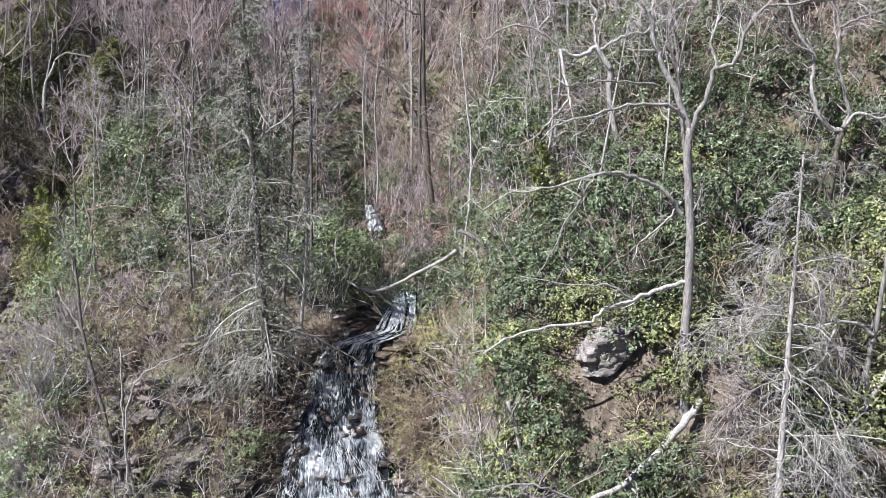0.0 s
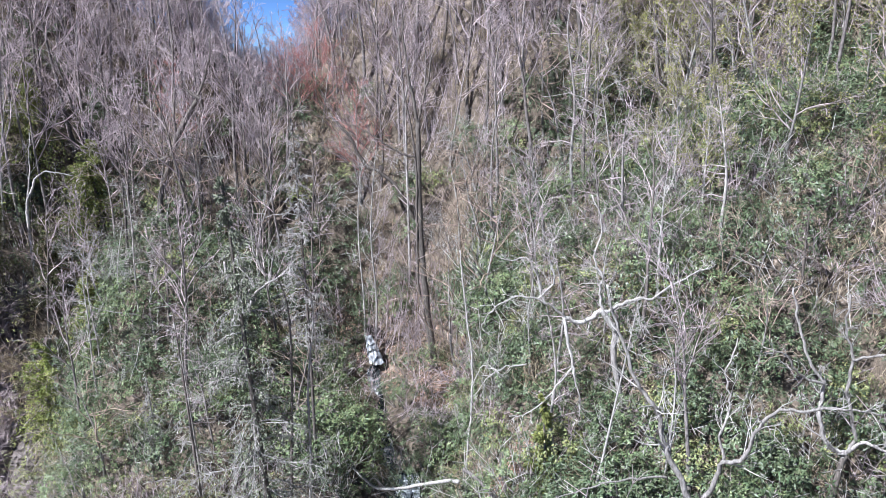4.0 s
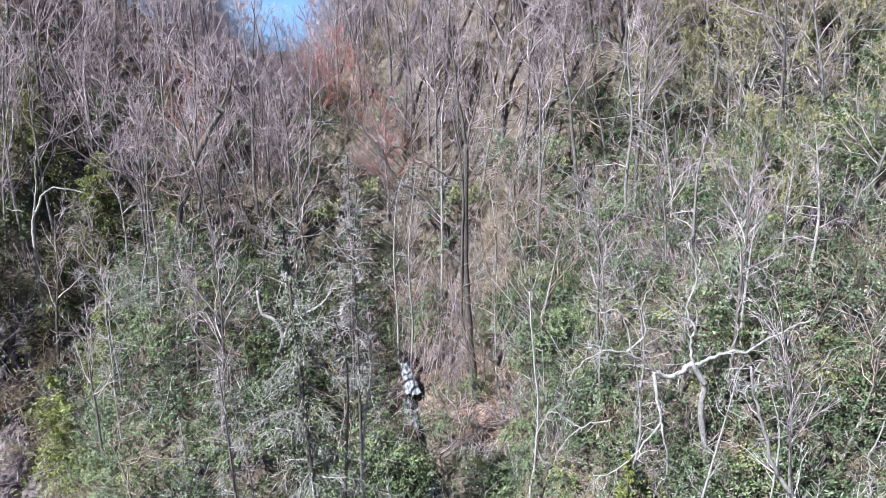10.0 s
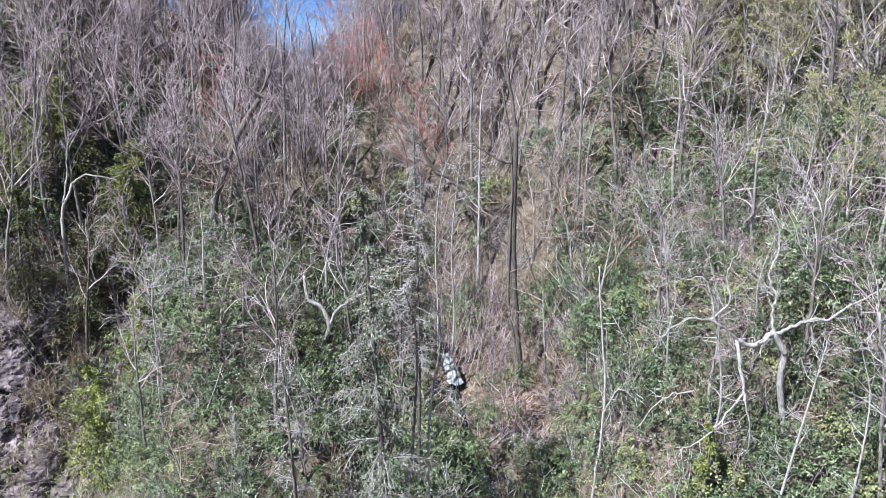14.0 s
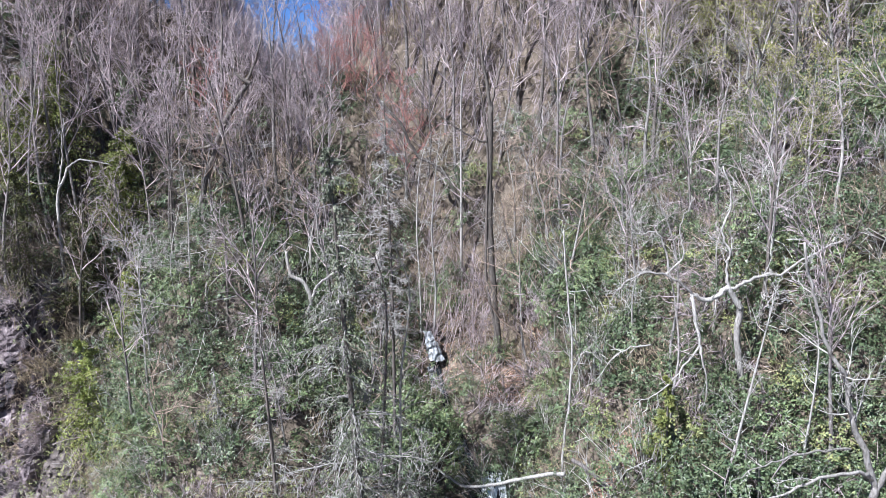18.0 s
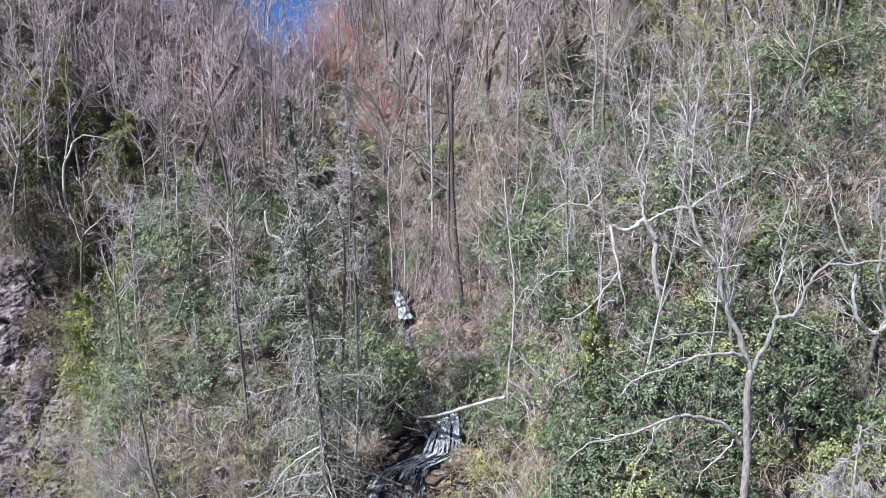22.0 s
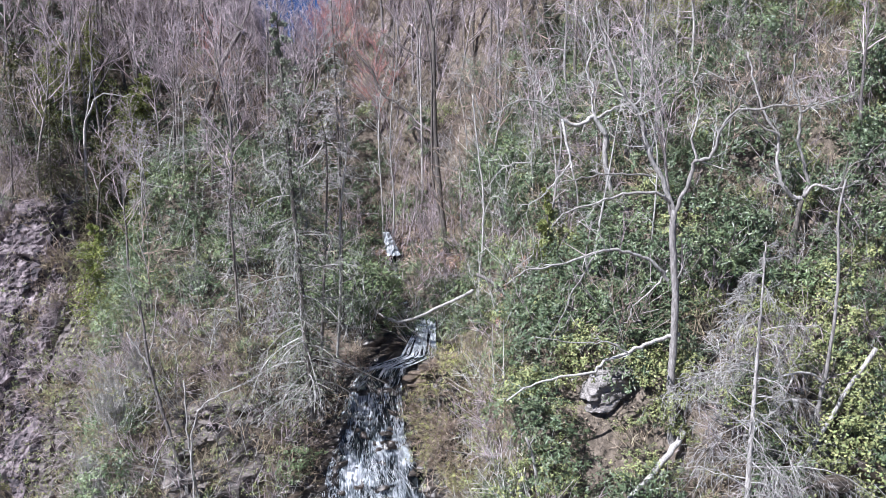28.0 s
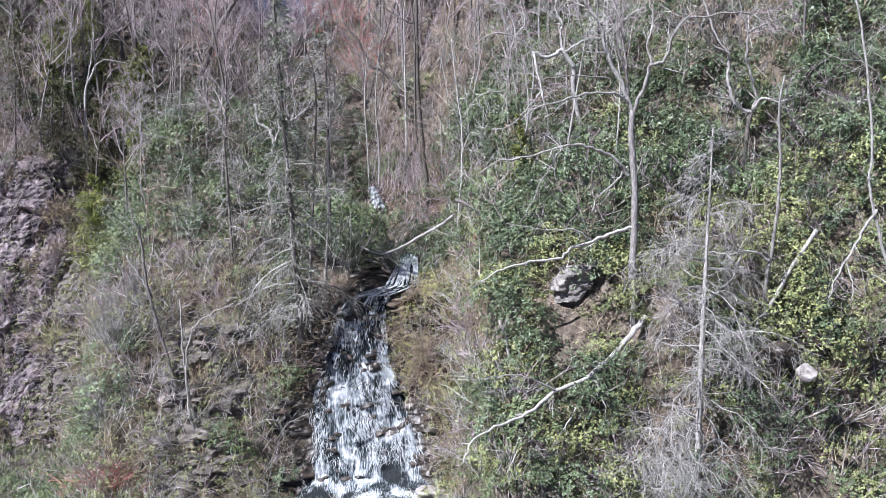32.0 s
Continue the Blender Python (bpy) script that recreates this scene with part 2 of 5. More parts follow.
SHIFT_X = (-60, -40, -30, -24, -20, -16, -11, -8, -5.5, -3.5, -2.2, 0.4, 1.8, 2.7, 4, 8, 13, 20, 40, 60)
SHIFT_D = (8, 8, 8, 7.5, 5.5, -2.0, -1.6, -0.5, 0.0, 0.0, 0.0, -0.7, -8.6, -10.3, -10.8, -11.2, -12.0, -12.8, -12.8, -12.8)
STEP_Q = (-400, -50, 5, 18, 25, 28.0, 29.0, 31.2, 32.0, 33.2, 38, 42, 46, 56, 90, 140, 400, 3000)
STEP_Z = (2, 3, 5, 6.2, 7.6, 8.8, 11.0, 16.8, 18.4, 19.3, 21.2, 23.4, 25.6, 29.0, 30.5, 31, 31, 31)
RIDGE_X = (-60, -40, -30, -24, -18, -15.5, -13.4, -11.4, -9, -6, -3, 0, 6, 12, 20, 40, 60)
RIDGE_Z = (52, 49, 45.5, 42.6, 39.3, 37.2, 35.5, 35.5, 37.8, 40.6, 43, 45.2, 47.6, 49.3, 51.2, 54, 56)


def land(x, y):
    """Height of the ground without its roughness."""
    x, y = np.asarray(x, float), np.asarray(y, float)
    q = y - np.interp(x, SHIFT_X, SHIFT_D)
    z = np.interp(q, STEP_Q, STEP_Z)
    mid = np.interp(y, (0, 42, 48, 54, 80, 120), (-3.5, -4.2, -8.5, -13.0, -17.0, -22))
    v = np.abs(x - mid)
    side = 0.55 * np.maximum(np.sqrt(v * v + 4) - 4, 0)
    side = 15 * (1 - np.exp(-side / 15))
    z = z + side * ramp01(q, 32, 43)
    z = z + 2.0 * np.exp(-((x + 11) / 4.0) ** 2) * ramp01(q, 32, 36) * (1 - ramp01(q, 40, 50))
    z = z + np.clip(x - 4, 0, 9) * 0.36 * ramp01(q, 30, 36) * (1 - ramp01(q, 44, 56))
    z = z + 6.0 * ramp01(-x, 20.5, 26) * ramp01(q, 31, 34.5) * (1 - ramp01(q, 36, 48))
    z = z - 2.6 * np.exp(-((x - 13.1) / 2.4) ** 2 - ((y - 23.6) / 2.1) ** 2)
    up = np.clip((y - 43.5) / 12.0, 0, 1)
    z = z + (np.interp(x, RIDGE_X, RIDGE_Z) - z) * up * up * (3 - 2 * up)
    z = z - np.clip(y - 58, 0, 40) * 0.45 - np.clip(y - 98, 0, 2600) * 0.05
    ch = np.exp(-((x - np.interp(y, (30, 32, 36, 42, 50), (-3.6, -2.4, -3.0, -4.2, -5.5))) / 1.3) ** 2)
    return z - 0.55 * ch * ramp01(y, 31.5, 33) * (1 - ramp01(y, 46, 52))


def rough(x, y):
    n = np.sin(x * 1.3 + 0.7 * y) * np.cos(y * 1.1 - 0.4 * x) * 0.22 + np.sin(x * 2.9 - y * 2.3 + 1.0) * 0.10 + np.sin(x * 0.41 + 2.0) * np.sin(y * 0.37) * 0.45
    return n


def ground_z(x, y):
    return float(land(x, y) + rough(np.asarray(x, float), np.asarray(y, float)))


# ---- mesh helpers ----
class Geo:
    """Vertices and faces of one mesh."""

    def __init__(self):
        self.v, self.f = [], []

    def tube(self, pts, radii, n=5, cap=False):
        base, k = len(self.v), len(pts)
        up = Vector((0.31, 0.17, 0.93))
        for i in range(k):
            d = (pts[min(i + 1, k - 1)] - pts[max(i - 1, 0)])
            a = d.cross(up)
            if a.length < 1e-6:
                a = d.cross(Vector((1, 0, 0)))
            a.normalize()
            b = d.cross(a).normalized()
            for j in range(n):
                w = 2 * math.pi * j / n
                self.v.append(pts[i] + (a * math.cos(w) + b * math.sin(w)) * radii[i])
        for i in range(k - 1):
            for j in range(n):
                p, q = base + i * n + j, base + i * n + (j + 1) % n
                self.f.append((p, q, q + n, p + n))
        if cap:
            self.f.append(tuple(base + (k - 1) * n + j for j in range(n)))

    def blade(self, at, way, side, length, width):
        """A leaf of one face, for shrubs far off."""
        b = len(self.v)
        self.v += [at + way * (0.3 * length) - side * (0.6 * width), at + way * length, at + way * (0.2 * length) + side * (0.6 * width)]
        self.f.append((b, b + 1, b + 2))

    def leaf(self, at, way, side, length, width, fold=0.25):
        """A leaf folded a little along its midrib."""
        nrm = way.cross(side)
        m = at + way * (length * 0.5)
        b = len(self.v)
        self.v += [at, m + side * (width * 0.5) + nrm * (fold * width), at + way * length, m - side * (width * 0.5) + nrm * (fold * width)]
        self.f += [(b, b + 1, b + 2), (b, b + 2, b + 3)]

    def mesh(self, name, mat, smooth=True):
        me = bpy.data.meshes.new(name)
        me.from_pydata([tuple(p) for p in self.v], [], self.f)
        me.materials.append(mat)
        if smooth:
            me.polygons.foreach_set("use_smooth", [True] * len(me.polygons))
        me.update()
        return me


def thing(name, label, category, group="", kind="", at=(0, 0, 0)):
    ob = tagged(new(name), label, category, group, kind)
    ob.location = at
    ob.empty_display_size = 0.2
    return ob


def part(name, geo, mat, parent, label="", smooth=True):
    ob = new(name, geo.mesh(name, mat, smooth) if isinstance(geo, Geo) else geo)
    ob.parent = parent
    return tagged(ob, label)


def rand_dir(r):
    while True:
        d = Vector((r.uniform(-1, 1), r.uniform(-1, 1), r.uniform(-1, 1)))
        if 0.05 < d.length < 1:
            return d.normalized()


def curve(ctrl, n):
    """n points along a smooth line through the control points, and their share of the way."""
    c = [Vector(p) for p in ctrl]
    c = [c[0] * 2 - c[1]] + c + [c[-1] * 2 - c[-2]]
    out = []
    for i in range(n):
        u = i / (n - 1) * (len(c) - 3)
        k = min(int(u), len(c) - 4)
        s = u - k
        p0, p1, p2, p3 = c[k:k + 4]
        out.append(0.5 * ((2 * p1) + (p2 - p0) * s + (2 * p0 - 5 * p1 + 4 * p2 - p3) * s * s + (3 * p1 - p0 - 3 * p2 + p3) * s ** 3))
    return out


def wander(r, start, way, length, n, bend, lift):
    """A crooked line that turns by chance and towards the sky."""
    pts, d, step = [start.copy()], way.normalized(), length / (n - 1)
    for _ in range(n - 1):
        d = (d + rand_dir(r) * bend + Vector((0, 0, lift))).normalized()
        pts.append(pts[-1] + d * step)
    return pts


def twigs_on(r, geo, pts, rad, count, length, level, bend=0.35, lift=0.1, spread=(0.5, 1.1), first=0.25, sides=3, thin=0.007):
    """Side branches along a line; level: how often they branch again."""
    k = len(pts) - 1
    for _ in range(count):
        u = r.uniform(first, 1.0)
        i = min(int(u * k), k - 1)
        s = u * k - i
        p = pts[i].lerp(pts[i + 1], s)
        axis = (pts[i + 1] - pts[i]).normalized()
        out = axis.cross(rand_dir(r)).normalized()
        a = r.uniform(*spread)
        way = axis * math.cos(a) + out * math.sin(a)
        ln = length * r.uniform(0.5, 1.15) * (1.15 - 0.6 * u)
        r0 = max(thin, rad * (1 - 0.7 * u) * 0.5)
        n = 4 if level > 1 else (3 if level else 2)
        q = wander(r, p, way, ln, n, bend, lift)
        geo.tube(q, [max(thin * 0.6, r0 * (1 - 0.8 * j / (n - 1))) for j in range(n)], 4 if level > 1 else sides)
        if level > 0:
            twigs_on(r, geo, q, r0, 4 if level > 1 else 3, ln * 0.55, level - 1, bend, lift, spread, 0.2, 3, thin)


class Scatter:
    """Many copies of small meshes joined into one."""

    def __init__(self):
        self.v, self.t, self.l, self.n = [], [], [], 0

    def add(self, me, m):
        k = len(me.vertices)
        co = np.empty(k * 3, np.float32)
        me.vertices.foreach_get("co", co)
        a = np.array(m, np.float32)
        self.v.append(co.reshape(-1, 3) @ a[:3, :3].T + a[:3, 3])
        tot = np.empty(len(me.polygons), np.int32)
        me.polygons.foreach_get("loop_total", tot)
        ix = np.empty(len(me.loops), np.int32)
        me.loops.foreach_get("vertex_index", ix)
        self.t.append(tot)
        self.l.append(ix + self.n)
        self.n += k

    def mesh(self, name, mat):
        v, t, ix = np.concatenate(self.v), np.concatenate(self.t), np.concatenate(self.l)
        me = bpy.data.meshes.new(name)
        me.vertices.add(len(v))
        me.vertices.foreach_set("co", v.ravel())
        me.loops.add(len(ix))
        me.loops.foreach_set("vertex_index", ix)
        me.polygons.add(len(t))
        me.polygons.foreach_set("loop_start", np.concatenate([[0], np.cumsum(t)[:-1]]).astype(np.int32))
        me.polygons.foreach_set("loop_total", t)
        me.materials.append(mat)
        me.update(calc_edges=True)
        return me


# ---- ground ----
def spread_axis(lo, hi, step, far):
    a = list(np.arange(lo, hi + step / 2, step))
    g, p, out = step, hi, []
    while p < far:
        g *= 1.35
        p += g
        out.append(p)
    g, p, left = step, lo, []
    while p > -far:
        g *= 1.35
        p -= g
        left.append(p)
    return np.array(left[::-1] + a + out)


def make_ground():
    xs, ys = spread_axis(-34, 34, 0.45, 2500), spread_axis(12, 80, 0.4, 2500)
    X, Y = np.meshgrid(xs, ys)
    Zg = land(X, Y) + rough(X, Y)
    w, h = len(xs), len(ys)
    verts = np.stack([X.ravel(), Y.ravel(), Zg.ravel()], 1)
    i = np.arange(w * h).reshape(h, w)
    faces = np.stack([i[:-1, :-1].ravel(), i[:-1, 1:].ravel(), i[1:, 1:].ravel(), i[1:, :-1].ravel()], 1)
    me = bpy.data.meshes.new("ground")
    me.from_pydata(verts.tolist(), [], faces.tolist())
    me.materials.append(LITTER)
    me.polygons.foreach_set("use_smooth", [True] * len(me.polygons))
    tagged(new("ground", me), "steep wooded hillside covered in brown leaf litter", "ground", kind="structure")


make_ground()

# ---- bare forest trees ----
def bare_tree(r, height, r0, bark, twig, clear=0.45, boughs=11, lean=0.03, subs=5, bush=1.0, deep=1, bend=0.28, stout=0.55, thin=0.010, crook=0.09, rise=(0.45, 1.05)):
    """A leafless hardwood: tapering trunk and rising boughs. Returns the trunk's and the crown's mesh."""
    trunk, crown = Geo(), Geo()
    pts = wander(r, Vector((0, 0, -0.4)), Vector((r.uniform(-lean, lean), r.uniform(-lean, lean), 1)), height, 9, crook, 0.03)
    trunk.tube(pts, [r0 * (1.25 if j == 0 else 1 - 0.85 * j / 8) for j in range(9)], 6)
    for b in range(boughs):
        u = clear + (1 - clear) * (b + r.random()) / boughs
        i = min(int(u * 8), 7)
        p = pts[i].lerp(pts[i + 1], u * 8 - i)
        w = r.uniform(0, 6.283)
        a = r.uniform(*rise)
        way = Vector((math.cos(w) * math.sin(a), math.sin(w) * math.sin(a), math.cos(a)))
        ln = height * (0.34 * (1.25 - u)) * r.uniform(0.7, 1.3) * bush + 0.6
        rb = r0 * (1 - 0.75 * u) * stout
        q = wander(r, p, way, ln, 6, bend, 0.1)
        crown.tube(q, [max(0.01, rb * (1 - 0.8 * j / 5)) for j in range(6)], 4)
        twigs_on(r, crown, q, rb, subs, ln * 0.55, deep, bend + 0.05, 0.1, (0.4, 1.0), 0.2, 3, thin)
    return trunk.mesh("trunk", bark), crown.mesh("crown", twig)


def young_leaves(r, crown, count, size):
    """Tiny opening leaves strewn along the twigs of a crown."""
    g = Geo()
    for _ in range(count):
        p = crown.vertices[r.randrange(len(crown.vertices))].co + rand_dir(r) * 0.12
        way = rand_dir(r)
        g.blade(p, way, way.cross(rand_dir(r)).normalized(), size * r.uniform(0.6, 1.3), size * r.uniform(0.5, 0.9))
    return g.mesh("young_foliage", LEAF_BUD, False)


FOREST_LABELS = {
    "grey": "leafless forest tree with a slender grey trunk",
    "pale": "leafless tree with pale lichen-grey bark and crooked boughs",
    "dark": "leafless tree with dark brown bark on the slope",
    "red": "maple with reddish spring buds among bare trees",
    "gold": "bare tree with yellow-green spring buds on the slope",
}


def plant_tree(kind, meshes, m):
    ob = thing("tree", FOREST_LABELS[kind], "tree", "bare forest trees")
    ob.matrix_basis = m
    for n, me in zip(("trunk", "crown", "young_foliage"), meshes):
        part(n, me, None, ob)
    return ob


def clear_of_stream(x, y):
    return not ((abs(x + 3.3) < 3.4 and y < 47) or (-1 < x < 6 and y < 33) or (-14 < x < 0 and y < 33.5))


def forest():
    r = random.Random(11)
    kinds = []
    for i in range(5):
        kinds.append(("grey", bare_tree(r, 11, 0.11, BARK_WOODS, TWIG, boughs=12, subs=6, thin=0.013)))
    for i in range(5):
        kinds.append(("pale", bare_tree(r, 6.5, 0.075, BARK_GREY, TWIG_GREY, clear=0.3, boughs=9, subs=4, bush=1.8, bend=0.6, stout=0.6, thin=0.012, crook=0.2, rise=(0.8, 1.6))))
    gnarled = [("grey", bare_tree(r, 6.5, 0.085, BARK_WOODS if j in (1, 3) else BARK_GREY, TWIG_GREY if j == 0 else TWIG_BROWN, clear=0.3, boughs=11, subs=4, bush=1.8, bend=0.55, stout=0.6, thin=0.012, crook=0.17, rise=(0.8, 1.6))) for j in range(5)]
    for i in range(2):
        kinds.append(("dark", bare_tree(r, 12, 0.13, BARK_DARK, TWIG, clear=0.45, boughs=11, subs=5, thin=0.014)))
    special = {k: [(k, bare_tree(r, 8, 0.10, BARK_GREY, m, clear=0.25, boughs=14, subs=8, bush=1.25, thin=0.014)) for _ in range(2)] for k, m in (("red", TWIG_RED), ("gold", TWIG))}
    special["gold"] = [(k, me + (young_leaves(r, me[1], 3600, 0.095),)) for k, me in special["gold"]]
    spots = []
    tries = 0
    while len(spots) < 860 and tries < 26000:
        tries += 1
        y = 19 + 46 * r.random() ** 0.75
        x = r.uniform(-0.62, 0.62) * (y + 12)
        q = y - float(np.interp(x, SHIFT_X, SHIFT_D))
        if q < 33.5 or not clear_of_stream(x, y) or (abs(x + 8.0) < 1.7 and 44 < y < 51):
            continue
        gap = 1.0 if y > 43 else 2.7
        if any((x - a) ** 2 + (y - b) ** 2 < gap * gap for a, b in spots):
            continue
        spots.append((x, y))
    spots.sort(key=lambda s: s[1])
    light = {k: bare_tree(r, h, 0.10, BARK_WOODS, TWIG, clear=c, boughs=10, subs=4, bush=1.2, thin=0.016) for k, h, c in ((0, 10, 0.35), (1, 11, 0.45), (2, 9, 0.3), (3, 11, 0.4))}
    far = {"trunk": Scatter(), "crown": Scatter(), "red": Scatter(), "bud": Scatter()}
    for i, (x, y) in enumerate(spots):
        pale = (0.2 if y < 40 else 0.12) if x > -5 else 0.06
        kind, me = r.choice([k for k in kinds if (k[0] == "pale") == (r.random() < pale)] or kinds)
        if y < 45 and r.random() < (0.6 if -5 < x < 3 else 0.48):
            kind, me = r.choice(gnarled)
        if x > 8 and y > 27 and r.random() < (0.42 if y < 40 else 0.55):
            kind, me = r.choice(special["gold"])
        elif y > 45 and r.random() < 0.02:
            kind, me = r.choice(special["red"])
        size = r.uniform(0.65, 1.15) * (0.85 if y < 34 else (0.95 if y < 45 else 1.0))
        m = pose(x, y, ground_z(x, y), r.uniform(-2, 9), r.uniform(-6, 6), r.uniform(0, 360)) @ Matrix.Diagonal((size, size, size, 1))
        if i < 290:
            plant_tree(kind, me, m)
        else:
            saddle = abs(x + 12.3 - 0.2 * (56 - y)) / 3.0
            if y > 49 and saddle < 1.0:
                low = (0.25 if y > 52 else 0.4) + 0.3 * saddle * saddle
                m = m @ Matrix.Diagonal((0.5, 0.5, low, 1))
            if kind == "gold":
                far["bud"].add(me[2], m)
            elif kind != "red":
                me = light[i % 4]
            far["trunk"].add(me[0], m)
            far["red" if kind == "red" else "crown"].add(me[1], m)
    for _ in range(170):     # low trees in the saddle of the ridge
        x, y = r.uniform(-19, -6), r.uniform(53, 62)
        k = r.uniform(0.16, 0.27) * (1 + 0.06 * (x + 12.4) ** 2) if abs(x + 12.4) < 3.5 else r.uniform(0.35, 0.5)
        me = light[r.randrange(4)]
        m = pose(x, y, ground_z(x, y), r.uniform(-3, 3), r.uniform(-4, 4), r.uniform(0, 360)) @ Matrix.Diagonal((k * 1.3, k * 1.3, k, 1))
        far["trunk"].add(me[0], m)
        far["crown"].add(me[1], m)
    for _ in range(130):     # woods beyond the ridge, seen through the saddle
        x, y = r.uniform(-22, -8), r.uniform(62, 72)
        z = ground_z(x, y)
        k = (38.6 + r.uniform(-1.4, 0.4) + 0.12 * abs(x + 14.3) - z) / 10.5
        me = light[r.randrange(4)]
        m = pose(x, y, z, 0, r.uniform(-3, 3), r.uniform(0, 360)) @ Matrix.Diagonal((k, k, k, 1))
        far["trunk"].add(me[0], m)
        far["crown"].add(me[1], m)
    for x, y, k in ((-8.9, 50.4, 0.62), (-7.7, 50.0, 0.6), (-9.8, 51.0, 0.6), (-8.2, 51.2, 0.62)):
        plant_tree("red", r.choice(special["red"])[1], pose(x, y, ground_z(x, y), 0, 0, r.uniform(0, 360)) @ Matrix.Diagonal((k, k, k, 1)))
    woods = thing("far_woods", "dense leafless grey-brown woods on the upper slope", "woods", kind="stuff")
    part("trunks", far["trunk"].mesh("trunks", BARK_WOODS), None, woods)
    part("crowns", far["crown"].mesh("crowns", TWIG), None, woods)
    part("young_foliage", far["bud"].mesh("young_foliage", LEAF_BUD), None, woods, "yellow-green opening leaves")
    part("budding_crowns", far["red"].mesh("budding_crowns", TWIG_RED), None, woods, "reddish budding crowns")


forest()


# ---- shrubs ----
def shrub(r, radius, height, leaf_mat, leaves, leaf_len, leaf_wide, droop=0.2, plain=False):
    """An evergreen shrub: stems and leaves in whorls at the ends of its shoots."""
    stems, foliage = Geo(), Geo()
    for s in range(9):
        w = r.uniform(0, 6.283)
        p = Vector((math.cos(w) * 0.15, math.sin(w) * 0.15, -0.3))
        q = wander(r, p, Vector((math.cos(w) * 0.8, math.sin(w) * 0.8, 1)), height * r.uniform(0.6, 1.15), 5, 0.3, 0.1)
        stems.tube(q, [0.03, 0.025, 0.02, 0.015, 0.008], 4)
    n = leaves // 7
    for i in range(n):
        w, c = r.uniform(0, 6.283), r.uniform(-0.25, 1)
        rr = r.uniform(0.35, 1.0) ** 0.6
        lump = 1 + 0.25 * math.sin(3 * w + 1.3 * c) + 0.22 * math.sin(5 * w - 4 * c)
        sxy = math.sqrt(max(0, 1 - c * c))
        p = Vector((math.cos(w) * sxy * radius * rr * lump, math.sin(w) * sxy * radius * rr * lump, height * (0.5 + 0.5 * c * rr * lump)))
        out = Vector((math.cos(w) * sxy, math.sin(w) * sxy, c + 0.5)).normalized()
        out = (out + rand_dir(r) * 0.4).normalized()
        a = out.cross(rand_dir(r)).normalized()
        b = out.cross(a)
        m = r.randint(5, 8)
        for k in range(m):
            t = 6.283 * (k + r.uniform(-0.3, 0.3)) / m
            side = a * math.cos(t) + b * math.sin(t)
            way = (side + out * r.uniform(-droop, 0.6) + rand_dir(r) * 0.35).normalized()
            tang = way.cross(out).normalized()
            (foliage.blade if plain else foliage.leaf)(p + rand_dir(r) * r.uniform(0, 0.13), way, tang, leaf_len * r.uniform(0.7, 1.2), leaf_wide * r.uniform(0.8, 1.2))
    return stems.mesh("woody_base", BARK_GREY), foliage.mesh("foliage", leaf_mat, False)


def brush(r, radius, height, stems_n, mat, slant=0.7, twigs=3):
    """A tangle of thin dry stems."""
    g = Geo()
    for i in range(stems_n):
        w, d = r.uniform(0, 6.283), radius * math.sqrt(r.random())
        p = Vector((math.cos(w) * d, math.sin(w) * d, -0.1))
        q = wander(r, p, Vector((r.uniform(-slant, slant), r.uniform(-slant, slant), 1)), height * r.uniform(0.4, 1.1), 3, 0.7 * slant, -0.05)
        g.tube(q, [0.017, 0.014, 0.009], 3)
        twigs_on(r, g, q, 0.01, twigs, height * (0.45 if twigs < 5 else 0.22), 0, 0.4, 0.0, (0.4, 1.1), 0.2, 3, 0.012)
    return g.mesh("woody_base", mat)


def bare_patch(x, y):
    """Where the slope lies open beside the stream."""
    return max(0.55 * math.exp(-((x + 2.2 + (y - 38) * 0.25) / 3.0) ** 2 - ((y - 41) / 5.5) ** 2), math.exp(-(((x - 2.35) / 1.3) ** 2 + ((y - 28.9) / 1.15) ** 2) ** 2), math.exp(-((x + 0.2) / 1.5) ** 2 - ((y - 37.7) / 1.9) ** 2),
               math.exp(-((x - 10.4) / 1.2) ** 2 - ((y - 18.0) / 0.8) ** 2))


